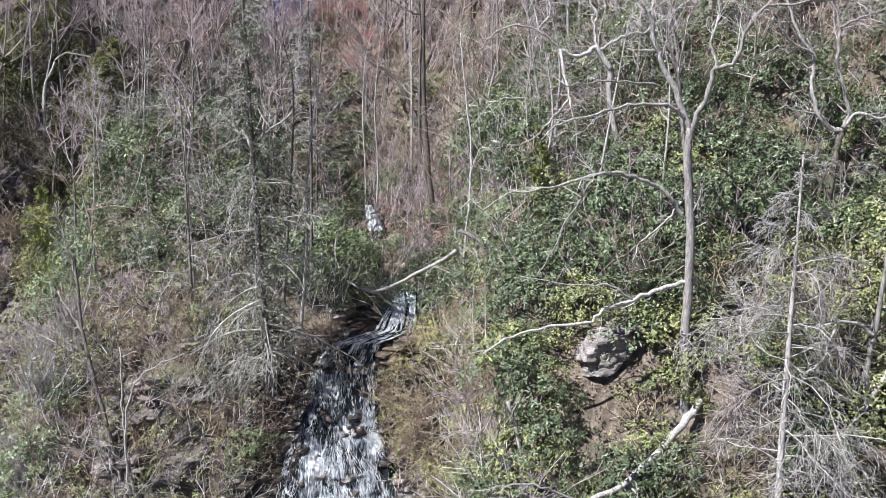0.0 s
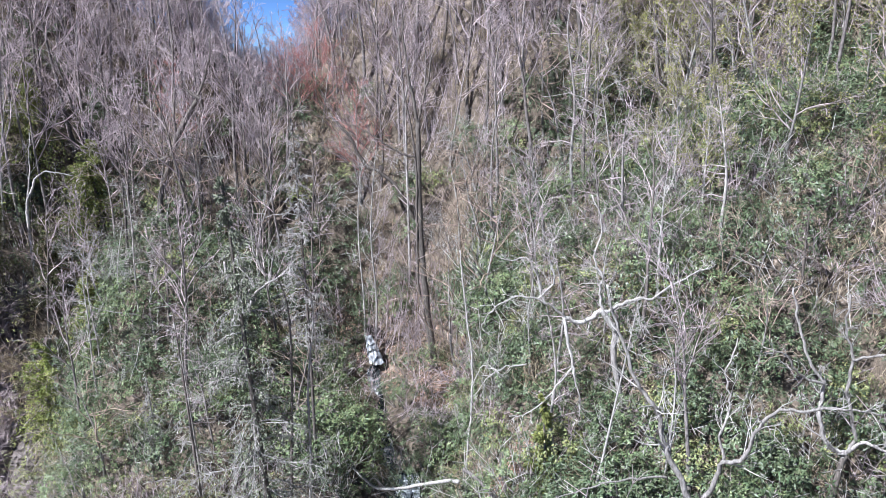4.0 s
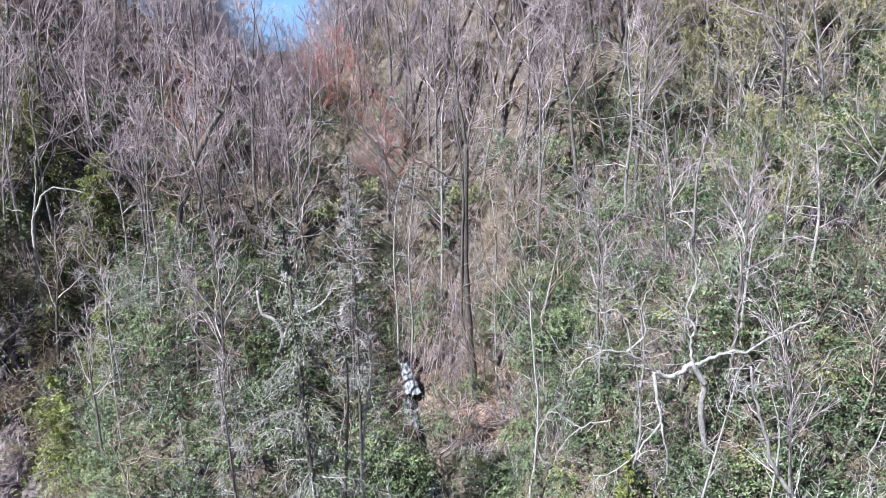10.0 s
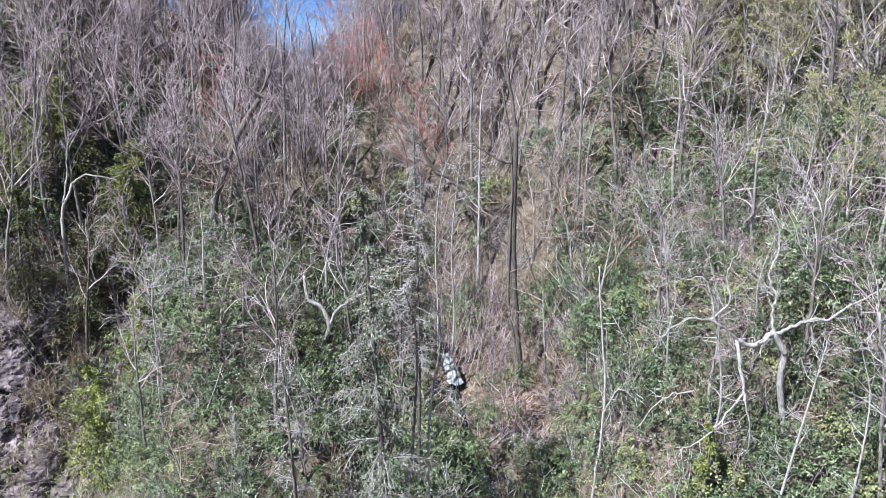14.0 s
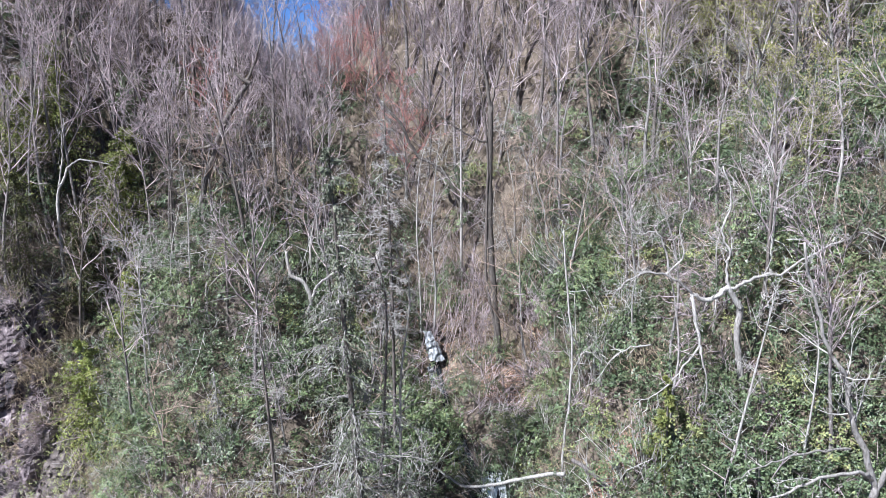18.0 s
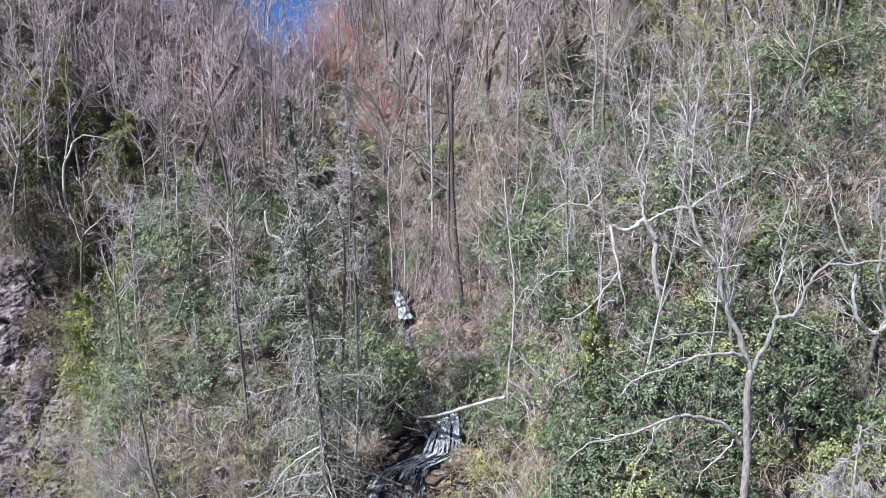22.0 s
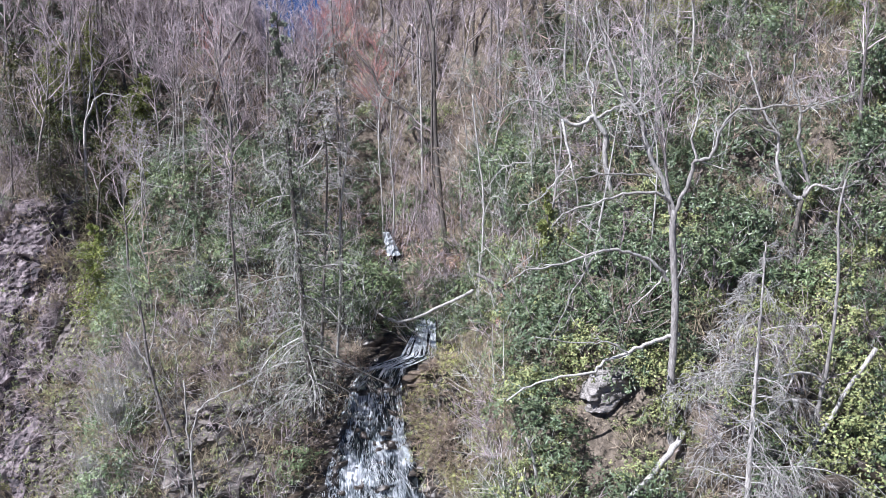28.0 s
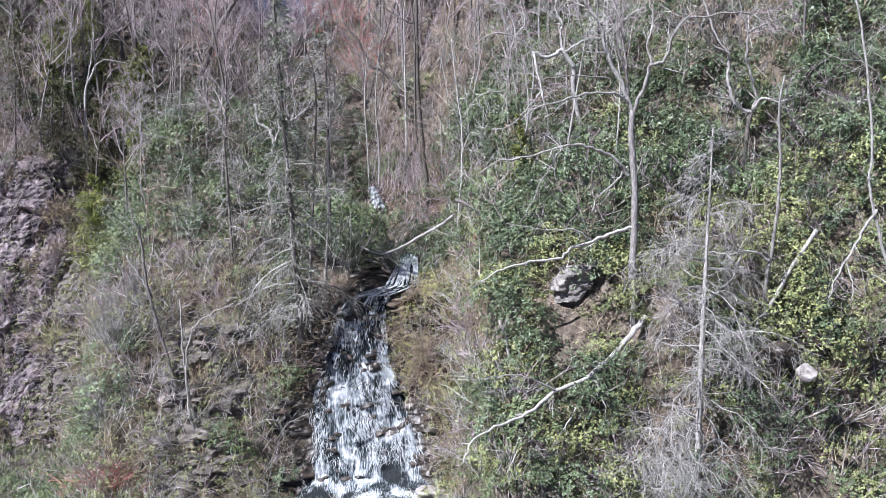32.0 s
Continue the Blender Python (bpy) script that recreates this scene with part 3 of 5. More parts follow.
def undergrowth():
    r = random.Random(5)
    dark = [shrub(r, 1.25, 1.9, LEAF, 900, 0.15, 0.055) for _ in range(5)]
    mid = [shrub(random.Random(60 + k), 1.25, 1.9, LEAF_MID, 900, 0.14, 0.055) for k in range(3)]
    light = [shrub(r, 1.05, 1.6, LEAF_LIGHT, 900, 0.11, 0.06, 0.0) for _ in range(4)]
    dark_far = [shrub(r, 1.25, 1.9, LEAF, 820, 0.145, 0.052, plain=True) for _ in range(4)]
    light_far = [shrub(r, 1.05, 1.6, LEAF_LIGHT, 820, 0.115, 0.058, 0.0, plain=True) for _ in range(3)]
    sapling = [brush(r, 0.9, 4.0, 9, TWIG, 0.15, 7) for _ in range(4)]
    dry = {DRY: [brush(r, 0.9, 1.2, 30, DRY) for _ in range(3)], TWIG: [brush(r, 0.9, 1.8, 22, TWIG) for _ in range(3)], TWIG_PALE: [brush(r, 0.9, 2.0, 20, TWIG_PALE) for _ in range(3)]}
    budding = [shrub(r, 1.0, 1.8, LEAF_LIGHT, 300, 0.07, 0.045, 0.0, plain=True) for _ in range(4)]
    spots = []
    held = np.full((3700, 3), 1e6)
    tries = 0
    while len(spots) < 3500 and tries < 80000:
        tries += 1
        y = 13.5 + 45 * r.random() ** 1.1
        x = r.uniform(-0.6, 0.6) * (y + 13)
        q = y - float(np.interp(x, SHIFT_X, SHIFT_D))
        if q < 19 or (abs(x + 3.3) < 0.8 and 31 < y < 42) or (-7.3 < x < float(np.interp(y, (26, 29, 31, 32), (0.2, -0.8, -2.7, -1.6))) and 25 < y < 32.6):
            continue
        if x < -23.5 and 28.5 < q < 34.5 and r.random() < 0.4:
            continue
        if (abs(x - 5.0) < 1.15 and 19.0 < y < 22.3 and (y > 19.8 or r.random() < 0.6)) or ((x - 12.5) ** 2 + (y - 17.0) ** 2 < 1.0) or (abs(x + 11.4) < 1.8 and 24.5 < y < 27.6 and r.random() < 0.8):
            continue
        if r.random() < bare_patch(x, y) * 1.5 or (0.4 < x < 3.4 and 25.9 < y < 28.5 and r.random() < 0.85) or (-5.1 < x < -3.2 and 37.6 < y < 40.4 and r.random() < 0.8) or (11.2 < x < 14.6 and 20.8 < y < 23.9 and r.random() < 0.65):
            continue
        z = ground_z(x, y)
        gap = 0.72 if q < 34 else (0.76 if x > 1 and y < 43 else (0.88 if y < 45 else 0.98))
        if (((held[:len(spots)] - (x, y, z)) ** 2).sum(1) < gap * gap).any():
            continue
        held[len(spots)] = (x, y, z)
        spots.append((x, y))
    spots.sort(key=lambda s: s[1])
    bushes = 0
    rest = {LEAF: Scatter(), LEAF_MID: Scatter(), LEAF_LIGHT: Scatter(), DRY: Scatter(), TWIG: Scatter(), TWIG_PALE: Scatter()}
    for x, y in spots:
        q = y - float(np.interp(x, SHIFT_X, SHIFT_D))
        n = 0.6 * math.sin(x * 0.45 + 1.2) * math.cos(y * 0.33 + 0.5) + 0.3 * math.sin(x * 1.1 - y * 0.9) + r.uniform(-0.5, 0.5)
        n += 0.25 if y < (51 if x < -8 else 47) else -0.75
        if x > -0.5 and y < 27:
            n += 0.35
        if -20 < x < -5 and 34.5 < y < 46:
            n += 0.3
        if x > 3 and 26 < y < 42:
            n += 0.08
        if q < 33.5 and x < -8:
            n -= 0.5
        if q < 31.5 and -10 < x < -6:
            n -= 0.7
        if x < -20.5 and 27 < q < 36:
            n -= 0.9
        slope = y > 35.5 and bare_patch(x, y) > 0.15
        if slope or (-2.9 < x < 1.0 and 27.5 < y < 32.5):
            n -= 0.75 if slope else 1.3
        thin = (x < -8 and q < 33.5) or (-0.8 < x < 1.8 and 23.5 < y < 28.5)
        if thin and x > -8:
            n -= 0.45
        size = r.uniform(0.6, 1.2)
        steep = min(1.0, max(0.0, ground_z(x, y + 0.6) - ground_z(x, y - 0.6)) / 2.4)
        m = pose(x, y, ground_z(x, y), r.uniform(-5, 20) + 28 * steep, r.uniform(-8, 8), r.uniform(0, 360)) @ Matrix.Diagonal((size, size, size * r.uniform(0.8, 1.2), 1))
        if n > -0.05:
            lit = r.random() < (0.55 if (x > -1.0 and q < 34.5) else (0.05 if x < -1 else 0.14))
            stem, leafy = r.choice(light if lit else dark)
            fresh = not lit and (43.7 * math.sin(x * 12.9 + y * 78.2)) % 1 < (0.55 if -11 < x < -2 and y < 38 else 0.22)
            if fresh:
                stem, leafy = mid[int(x * 10) % 3]
            if bushes < 280 and y < 48:
                bushes += 1
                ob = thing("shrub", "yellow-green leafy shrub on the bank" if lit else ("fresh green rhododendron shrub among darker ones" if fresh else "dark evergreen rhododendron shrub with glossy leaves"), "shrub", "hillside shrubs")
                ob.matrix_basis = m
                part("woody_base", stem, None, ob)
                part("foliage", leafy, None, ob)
            else:
                if y > 28 and not fresh:
                    leafy = r.choice(light_far if lit else dark_far)[1]
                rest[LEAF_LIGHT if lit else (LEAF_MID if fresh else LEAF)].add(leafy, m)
            if y < 42 and r.random() < (0.24 if x > 3 else 0.12):
                mat = r.choice((TWIG, TWIG, DRY)) if x > 3 else TWIG_PALE
                rest[mat].add(r.choice(dry[mat]), m @ Matrix.Diagonal((1.1, 1.1, 1.35, 1)))
        else:
            mat = r.choice((DRY, DRY, TWIG, TWIG_PALE) if y < 48 else (DRY, TWIG, TWIG, TWIG))
            if q < 31:
                mat = r.choice((DRY, DRY, TWIG, TWIG_PALE))
            if slope:
                mat = r.choice((TWIG, TWIG, TWIG, DRY))
            if x < -20.5 and q < 36:
                mat = r.choice((TWIG, TWIG, DRY))
            if thin and r.random() < 0.9:
                rest[LEAF_LIGHT].add(r.choice(budding)[1], m @ Matrix.Diagonal((1.15, 1.15, 1.1, 1)))
            if not thin and -2.9 < x < 1.6 and 23.5 < y < 32.5:
                rest[LEAF_LIGHT].add(budding[int(y * 10) % 4][1], m @ Matrix.Diagonal((1.1, 1.1, 1.0, 1)))
                mat = DRY if mat is TWIG else mat
            rest[mat].add(r.choice(sapling if (mat is TWIG and y > 40) else dry[mat]), m)
    # large rhododendrons that stand out: place, depth, size
    for x, y, size in ((-5.6, 33.6, 1.3), (-4.7, 34.6, 1.5), (-6.3, 34.4, 1.5), (-5.3, 35.8, 1.6), (-7.4, 33.2, 1.3), (-3.9, 35.6, 1.2), (6.2, 25.2, 1.4), (7.2, 24.8, 1.3), (5.2, 25.6, 1.2),
                       (2.6, 20.4, 1.2), (13.2, 19.0, 1.4), (14.4, 18.6, 1.4), (1.2, 21.8, 1.1), (10.4, 23.0, 1.4), (11.3, 24.4, 1.4), (15.6, 22.6, 1.3), (-1.4, 33.8, 1.0), (-5.9, 38.8, 1.1), (-2.7, 38.2, 0.8)):
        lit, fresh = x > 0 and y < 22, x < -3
        ob = thing("shrub", "large yellow-green leafy shrub on the bank" if lit else ("large green rhododendron mound with glossy leaves above the falls" if fresh else "large dark rhododendron mound with glossy leaves"), "shrub", "hillside shrubs")
        ob.matrix_basis = pose(x, y, ground_z(x, y), r.uniform(5, 25), r.uniform(-8, 8), r.uniform(0, 360)) @ Matrix.Diagonal((size, size, size, 1))
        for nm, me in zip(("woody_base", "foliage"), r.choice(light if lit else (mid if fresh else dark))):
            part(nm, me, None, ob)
    for mat, name, label in ((LEAF, "thicket", "evergreen rhododendron thicket covering the hillside"), (LEAF_MID, "thicket", "fresh green rhododendrons scattered through the thicket"), (LEAF_LIGHT, "thicket", "scattered yellow-green undergrowth"),
                             (DRY, "brush", "tan dry brush and dead stems on the slope"), (TWIG, "brush", "grey-brown leafless brush"), (TWIG_PALE, "brush", "pale bleached tangle of dead twigs")):
        if rest[mat].v:
            tagged(new(name, rest[mat].mesh(name, mat)), label, "undergrowth", kind="stuff")


undergrowth()


def budding_bush():
    r = random.Random(61)
    for x, y, size in ((-16.4, 27.2, 1.2), (-15.5, 26.5, 1.0), (-17.3, 27.5, 1.1), (-14.7, 26.3, 0.9)):
        ob = tagged(new("bush", brush(r, 0.8, 1.7, 40, TWIG_RED)), "reddish-pink budding bush at the foot of the slope", "bush", "budding bushes")
        ob.matrix_basis = pose(x, y, ground_z(x, y), 8, 0, r.uniform(0, 360)) @ Matrix.Diagonal((size, size, size, 1))

    for x, y, size in ((-16.5, 28.5, 1.0), (-15.9, 29.0, 0.9), (-17.3, 28.9, 0.85), (-16.9, 30.6, 1.0), (-15.3, 29.9, 0.85), (-18.2, 31.4, 0.95), (-19.6, 32.6, 0.9)):
        ob = tagged(new("bush", brush(r, 0.55, 3.2, 46, TWIG_GREY, 0.28, 6)), "silvery feathery leafless bush on the lower bank", "bush", "silvery bushes")
        ob.matrix_basis = pose(x, y, ground_z(x, y), 6, 8, r.uniform(0, 360)) @ Matrix.Diagonal((size, size, size, 1))


budding_bush()

# ---- trees that stand out ----
def limb(name, ctrl, r0, r1, bark, owner, twig_geo, twigs, length, level=1, lift=0.08, label=""):
    """One limb through the given places, thinning from r0 to r1, with side twigs."""
    r = random.Random(len(owner.children) * 7 + int(abs(ctrl[0][0]) * 100))
    if name in ("trunk", "stem") and "log" not in owner.name:
        x, y, z = ctrl[0]
        low = ground_z(x, y) - 0.3
        if z > low:
            ctrl = [(x, y, low)] + list(ctrl)
    n = 4 * len(ctrl)
    pts = curve(ctrl, n)
    run = sum((pts[j + 1] - pts[j]).length for j in range(n - 1)) / (n - 1)
    pts = [p if j in (0, n - 1) else p + rand_dir(r) * min(0.05, 0.22 * run) * (0.4 if name == "trunk" else 1.0) for j, p in enumerate(pts)]
    g = Geo()
    g.tube(pts, [(r0 + (r1 - r0) * j / (n - 1)) * r.uniform(0.93, 1.08) for j in range(n)], 8, True)
    ob = part(name, g, bark, owner, label)
    if twigs:
        twigs_on(r, twig_geo, pts, r0 * 0.8, twigs, length, level, 0.4, lift, (0.5, 1.2), 0.2, 3, 0.009)
    return ob


def slender(foot, top, r0, bark, seed):
    """A slim upright tree through two places; its crown goes on above the second."""
    r = random.Random(400 + seed)
    name = {BARK_PALE: "pale", BARK_DARK: "dark", BARK_GREY: "grey"}[bark]
    ob = thing("tree", "slender leafless tree with " + name + " bark rising from the undergrowth", "tree", "slender trees")
    a, b = Vector(foot), Vector(top)
    d = b - a
    pts = curve([a - Vector((0, 0, 0.4)), a + d * 0.3 + Vector((r.uniform(-0.16, 0.16), 0, 0)), a + d * 0.65 + Vector((r.uniform(-0.2, 0.2), 0, 0)), b, b + d.normalized() * 1.8 + Vector((r.uniform(-0.7, 0.7), 0, 0))], 16)
    g, c = Geo(), Geo()
    g.tube(pts, [r0 * 0.75 * (1.0 - 0.8 * j / 15) for j in range(16)], 7)
    part("trunk", g, bark, ob)
    twigs_on(r, c, pts, r0 * 0.6, 20, 1.7, 2, 0.5, 0.03, (0.8, 1.6), 0.25, 3, 0.008)
    part("crown", c, TWIG_PALE if bark == BARK_PALE else TWIG, ob)


big_tree = thing("tree", "large leafless grey tree with long spreading pale limbs", "tree", "")
big_tree_twigs = Geo()
limb("trunk", [(7.43, 20.60, 18.43), (7.39, 20.54, 19.80), (7.50, 20.48, 21.63), (7.46, 20.42, 23.59), (7.37, 20.36, 24.88), (7.41, 20.30, 25.75)], 0.150, 0.110, BARK_GREY, big_tree, big_tree_twigs, 0, 1.00, 1, lift=0.08)
limb("limb", [(7.41, 20.30, 25.75), (7.02, 20.26, 26.77), (6.60, 20.23, 27.62), (6.41, 20.19, 28.16), (6.15, 20.15, 29.06), (5.74, 20.11, 29.67), (5.33, 20.07, 30.56), (5.00, 20.04, 31.58), (4.69, 20.00, 32.73)], 0.095, 0.030, BARK_GREY, big_tree, big_tree_twigs, 14, 1.80, 2, lift=0.08)
limb("limb", [(7.41, 20.30, 25.67), (7.84, 20.21, 26.62), (8.07, 20.12, 27.39), (8.56, 20.04, 27.56), (8.92, 19.95, 28.47), (9.45, 19.86, 29.10), (10.14, 19.78, 29.15), (11.28, 19.69, 29.22), (12.12, 19.60, 29.07)], 0.080, 0.025, BARK_GREY, big_tree, big_tree_twigs, 12, 1.50, 2, lift=0.08)
limb("limb", [(8.14, 20.20, 27.45), (7.99, 20.20, 28.14), (8.21, 20.20, 29.19), (8.05, 20.20, 30.08), (8.30, 20.20, 31.11)], 0.045, 0.018, BARK_GREY, big_tree, big_tree_twigs, 8, 1.20, 2, lift=0.08)
limb("limb", [(7.21, 20.20, 26.04), (6.88, 20.03, 26.30), (6.15, 19.87, 26.41), (5.22, 19.70, 26.27), (4.29, 19.53, 25.98), (3.52, 19.37, 25.73), (3.06, 19.20, 25.33)], 0.060, 0.018, BARK_GREY, big_tree, big_tree_twigs, 9, 1.10, 2, lift=0.06, label="pale bleached limb")
limb("limb", [(6.54, 20.20, 26.94), (5.56, 19.95, 27.03), (4.60, 19.70, 26.99), (3.67, 19.45, 26.83), (2.89, 19.20, 26.62)], 0.035, 0.012, BARK_GREY, big_tree, big_tree_twigs, 8, 0.90, 1, lift=0.05)
limb("limb", [(7.23, 20.40, 23.28), (6.73, 20.20, 23.91), (5.97, 20.00, 24.25), (5.15, 19.80, 24.44), (4.35, 19.60, 24.28), (3.27, 19.40, 24.01), (2.21, 19.20, 23.83), (1.45, 19.00, 23.38)], 0.070, 0.020, BARK_GREY, big_tree, big_tree_twigs, 10, 1.00, 1, lift=0.06, label="arching pale limb")
limb("limb", [(4.55, 19.80, 24.20), (3.93, 19.60, 23.28), (3.38, 19.40, 22.28), (2.91, 19.20, 21.51)], 0.035, 0.012, BARK_GREY, big_tree, big_tree_twigs, 5, 0.70, 1, lift=-0.02)
limb("limb", [(7.22, 20.40, 23.63), (6.70, 20.27, 23.01), (5.99, 20.13, 22.43), (5.74, 20.00, 21.85)], 0.035, 0.014, BARK_GREY, big_tree, big_tree_twigs, 4, 0.60, 1, lift=-0.02)
limb("limb", [(7.44, 20.40, 23.20), (7.69, 20.30, 23.63), (7.75, 20.20, 24.05)], 0.035, 0.014, BARK_GREY, big_tree, big_tree_twigs, 3, 0.60, 1, lift=0.08)
limb("limb", [(7.70, 20.60, 21.32), (6.73, 20.40, 21.14), (5.86, 20.20, 20.83), (4.99, 20.00, 20.57), (4.46, 19.80, 20.18), (3.29, 19.60, 20.05), (2.13, 19.40, 19.76), (1.46, 19.20, 19.38)], 0.075, 0.025, BARK_PALE, big_tree, big_tree_twigs, 7, 0.80, 1, lift=0.02, label="pale bleached limb")
limb("limb", [(5.72, 19.90, 20.84), (5.12, 19.73, 21.24), (4.12, 19.57, 21.26), (2.48, 19.40, 21.54)], 0.035, 0.012, BARK_PALE, big_tree, big_tree_twigs, 5, 0.70, 1, lift=0.05)
limb("limb", [(7.83, 20.40, 17.86), (7.07, 19.88, 17.14), (6.13, 19.35, 16.34), (5.39, 18.82, 15.88), (4.11, 18.30, 15.46), (3.02, 17.77, 14.81), (1.90, 17.25, 14.49), (1.03, 16.72, 14.12), (0.64, 16.20, 13.52)], 0.120, 0.025, BARK_PALE, big_tree, big_tree_twigs, 10, 1.00, 1, lift=-0.10, label="broken pale limb hanging down the bank")
limb("limb", [(4.11, 18.30, 15.46), (3.29, 17.93, 15.94), (2.41, 17.57, 16.19), (1.32, 17.20, 16.13)], 0.040, 0.014, BARK_PALE, big_tree, big_tree_twigs, 5, 0.80, 1, lift=-0.05)
limb("limb", [(5.48, 18.90, 15.87), (5.80, 18.55, 15.13), (5.96, 18.20, 13.78)], 0.045, 0.015, BARK_PALE, big_tree, big_tree_twigs, 4, 0.70, 1, lift=-0.15)
limb("limb", [(5.53, 18.90, 15.83), (4.67, 18.45, 14.54), (3.80, 18.00, 13.40)], 0.040, 0.012, BARK_PALE, big_tree, big_tree_twigs, 5, 0.80, 1, lift=-0.15)
part("twig_crown", big_tree_twigs, TWIG_PALE, big_tree)

fork_tree = thing("tree", "crooked forked tree with pale lichen-grey stems above evergreen shrubs", "tree", "")
fork_tree_twigs = Geo()
limb("trunk", [(12.55, 23.60, 22.81), (12.72, 23.54, 23.71), (12.88, 23.48, 24.95), (13.04, 23.41, 25.92)], 0.110, 0.100, BARK_DARK, fork_tree, fork_tree_twigs, 0, 1.00, 1, lift=0.08, label="dark brown lower trunk")
limb("limb", [(13.06, 23.41, 25.97), (12.61, 23.41, 26.15), (12.23, 23.41, 26.70), (12.10, 23.41, 27.55), (12.14, 23.41, 28.39), (11.58, 23.41, 29.24), (11.17, 23.41, 30.56), (10.95, 23.41, 31.54)], 0.085, 0.030, BARK_GREY, fork_tree, fork_tree_twigs, 9, 1.30, 2, lift=0.08)
limb("limb", [(13.07, 23.32, 26.05), (13.24, 23.30, 26.54), (13.07, 23.29, 27.22), (12.83, 23.27, 28.23), (12.93, 23.25, 29.24), (12.61, 23.24, 30.23), (12.61, 23.22, 31.38)], 0.075, 0.030, BARK_GREY, fork_tree, fork_tree_twigs, 9, 1.30, 2, lift=0.08)
limb("limb", [(13.15, 23.32, 26.16), (13.44, 23.09, 26.49), (14.17, 22.86, 26.30), (14.86, 22.64, 26.64)], 0.070, 0.025, BARK_GREY, fork_tree, fork_tree_twigs, 8, 1.20, 2, lift=0.06)
limb("limb", [(12.89, 23.22, 29.24), (13.34, 22.96, 29.43), (13.95, 22.71, 29.64), (14.66, 22.45, 29.94)], 0.045, 0.018, BARK_GREY, fork_tree, fork_tree_twigs, 8, 1.10, 2, lift=0.06)
limb("limb", [(12.09, 23.32, 28.41), (11.18, 23.03, 28.86), (10.60, 22.74, 29.63), (9.81, 22.45, 29.99)], 0.045, 0.016, BARK_GREY, fork_tree, fork_tree_twigs, 8, 1.10, 1, lift=0.06)
part("twig_crown", fork_tree_twigs, TWIG_GREY, fork_tree)

knot_tree = thing("tree", "gnarled tree with a pale twisted knot and writhing bare limbs", "tree", "")
knot_tree_twigs = Geo()
limb("trunk", [(6.82, 27.90, 25.04), (6.56, 27.82, 26.40), (6.32, 27.75, 27.71), (6.35, 27.68, 28.58), (6.20, 27.60, 28.98)], 0.110, 0.120, BARK_GREY, knot_tree, knot_tree_twigs, 0, 1.00, 1, lift=0.08, label="grey-brown lower trunk")
limb("knot", [(6.30, 27.60, 28.77), (5.79, 27.50, 29.51), (5.44, 27.40, 29.27), (4.92, 27.30, 29.16), (4.44, 27.20, 29.37), (4.49, 27.10, 28.84), (4.69, 27.00, 27.87), (4.80, 26.90, 27.25)], 0.105, 0.045, BARK_PALE, knot_tree, knot_tree_twigs, 6, 0.60, 1, lift=0.05, label="thick pale twisted knot")
limb("limb", [(5.90, 27.60, 29.39), (6.32, 27.50, 29.66), (7.02, 27.40, 29.99), (7.55, 27.30, 30.01), (8.21, 27.20, 30.53), (8.88, 27.10, 30.95), (9.51, 27.00, 31.26)], 0.065, 0.022, BARK_PALE, knot_tree, knot_tree_twigs, 14, 1.10, 2, lift=0.04)
limb("limb", [(5.86, 27.60, 29.39), (5.72, 27.60, 30.24), (5.82, 27.60, 30.84), (5.51, 27.60, 31.43), (5.77, 27.60, 32.59), (5.38, 27.60, 33.74)], 0.060, 0.022, BARK_PALE, knot_tree, knot_tree_twigs, 12, 1.10, 2, lift=0.06)
limb("limb", [(4.48, 27.20, 29.35), (3.61, 27.08, 30.06), (2.61, 26.96, 30.22), (1.85, 26.84, 29.79), (1.48, 26.72, 29.25), (1.84, 26.60, 28.90)], 0.045, 0.014, BARK_PALE, knot_tree, knot_tree_twigs, 9, 0.80, 1, lift=0.05)
limb("limb", [(4.73, 27.00, 27.56), (4.18, 26.87, 26.91), (3.23, 26.73, 25.97), (2.43, 26.60, 25.85)], 0.045, 0.014, BARK_PALE, knot_tree, knot_tree_twigs, 7, 0.80, 1, lift=-0.08)
limb("limb", [(4.77, 26.90, 27.34), (5.02, 26.80, 26.30), (4.82, 26.70, 25.10)], 0.038, 0.012, BARK_PALE, knot_tree, knot_tree_twigs, 5, 0.70, 1, lift=-0.12)
limb("limb", [(3.08, 27.20, 27.61), (2.05, 27.00, 27.48), (1.10, 26.80, 26.51)], 0.032, 0.012, BARK_PALE, knot_tree, knot_tree_twigs, 5, 0.70, 1, lift=0.05)
limb("limb", [(3.70, 27.30, 29.98), (3.34, 27.23, 31.19), (3.04, 27.15, 31.60), (2.37, 27.07, 31.54), (1.91, 27.00, 31.85)], 0.036, 0.012, BARK_PALE, knot_tree, knot_tree_twigs, 7, 0.70, 1, lift=0.05)
limb("limb", [(3.50, 27.30, 30.08), (4.07, 27.20, 30.80), (3.85, 27.10, 31.80), (4.28, 27.00, 32.76)], 0.036, 0.012, BARK_PALE, knot_tree, knot_tree_twigs, 7, 0.80, 1, lift=0.05)
limb("limb", [(7.07, 27.50, 29.93), (7.21, 27.35, 28.89), (7.69, 27.20, 28.33)], 0.030, 0.010, BARK_PALE, knot_tree, knot_tree_twigs, 5, 0.60, 1, lift=-0.05)
part("twig_crown", knot_tree_twigs, TWIG_PALE, knot_tree)

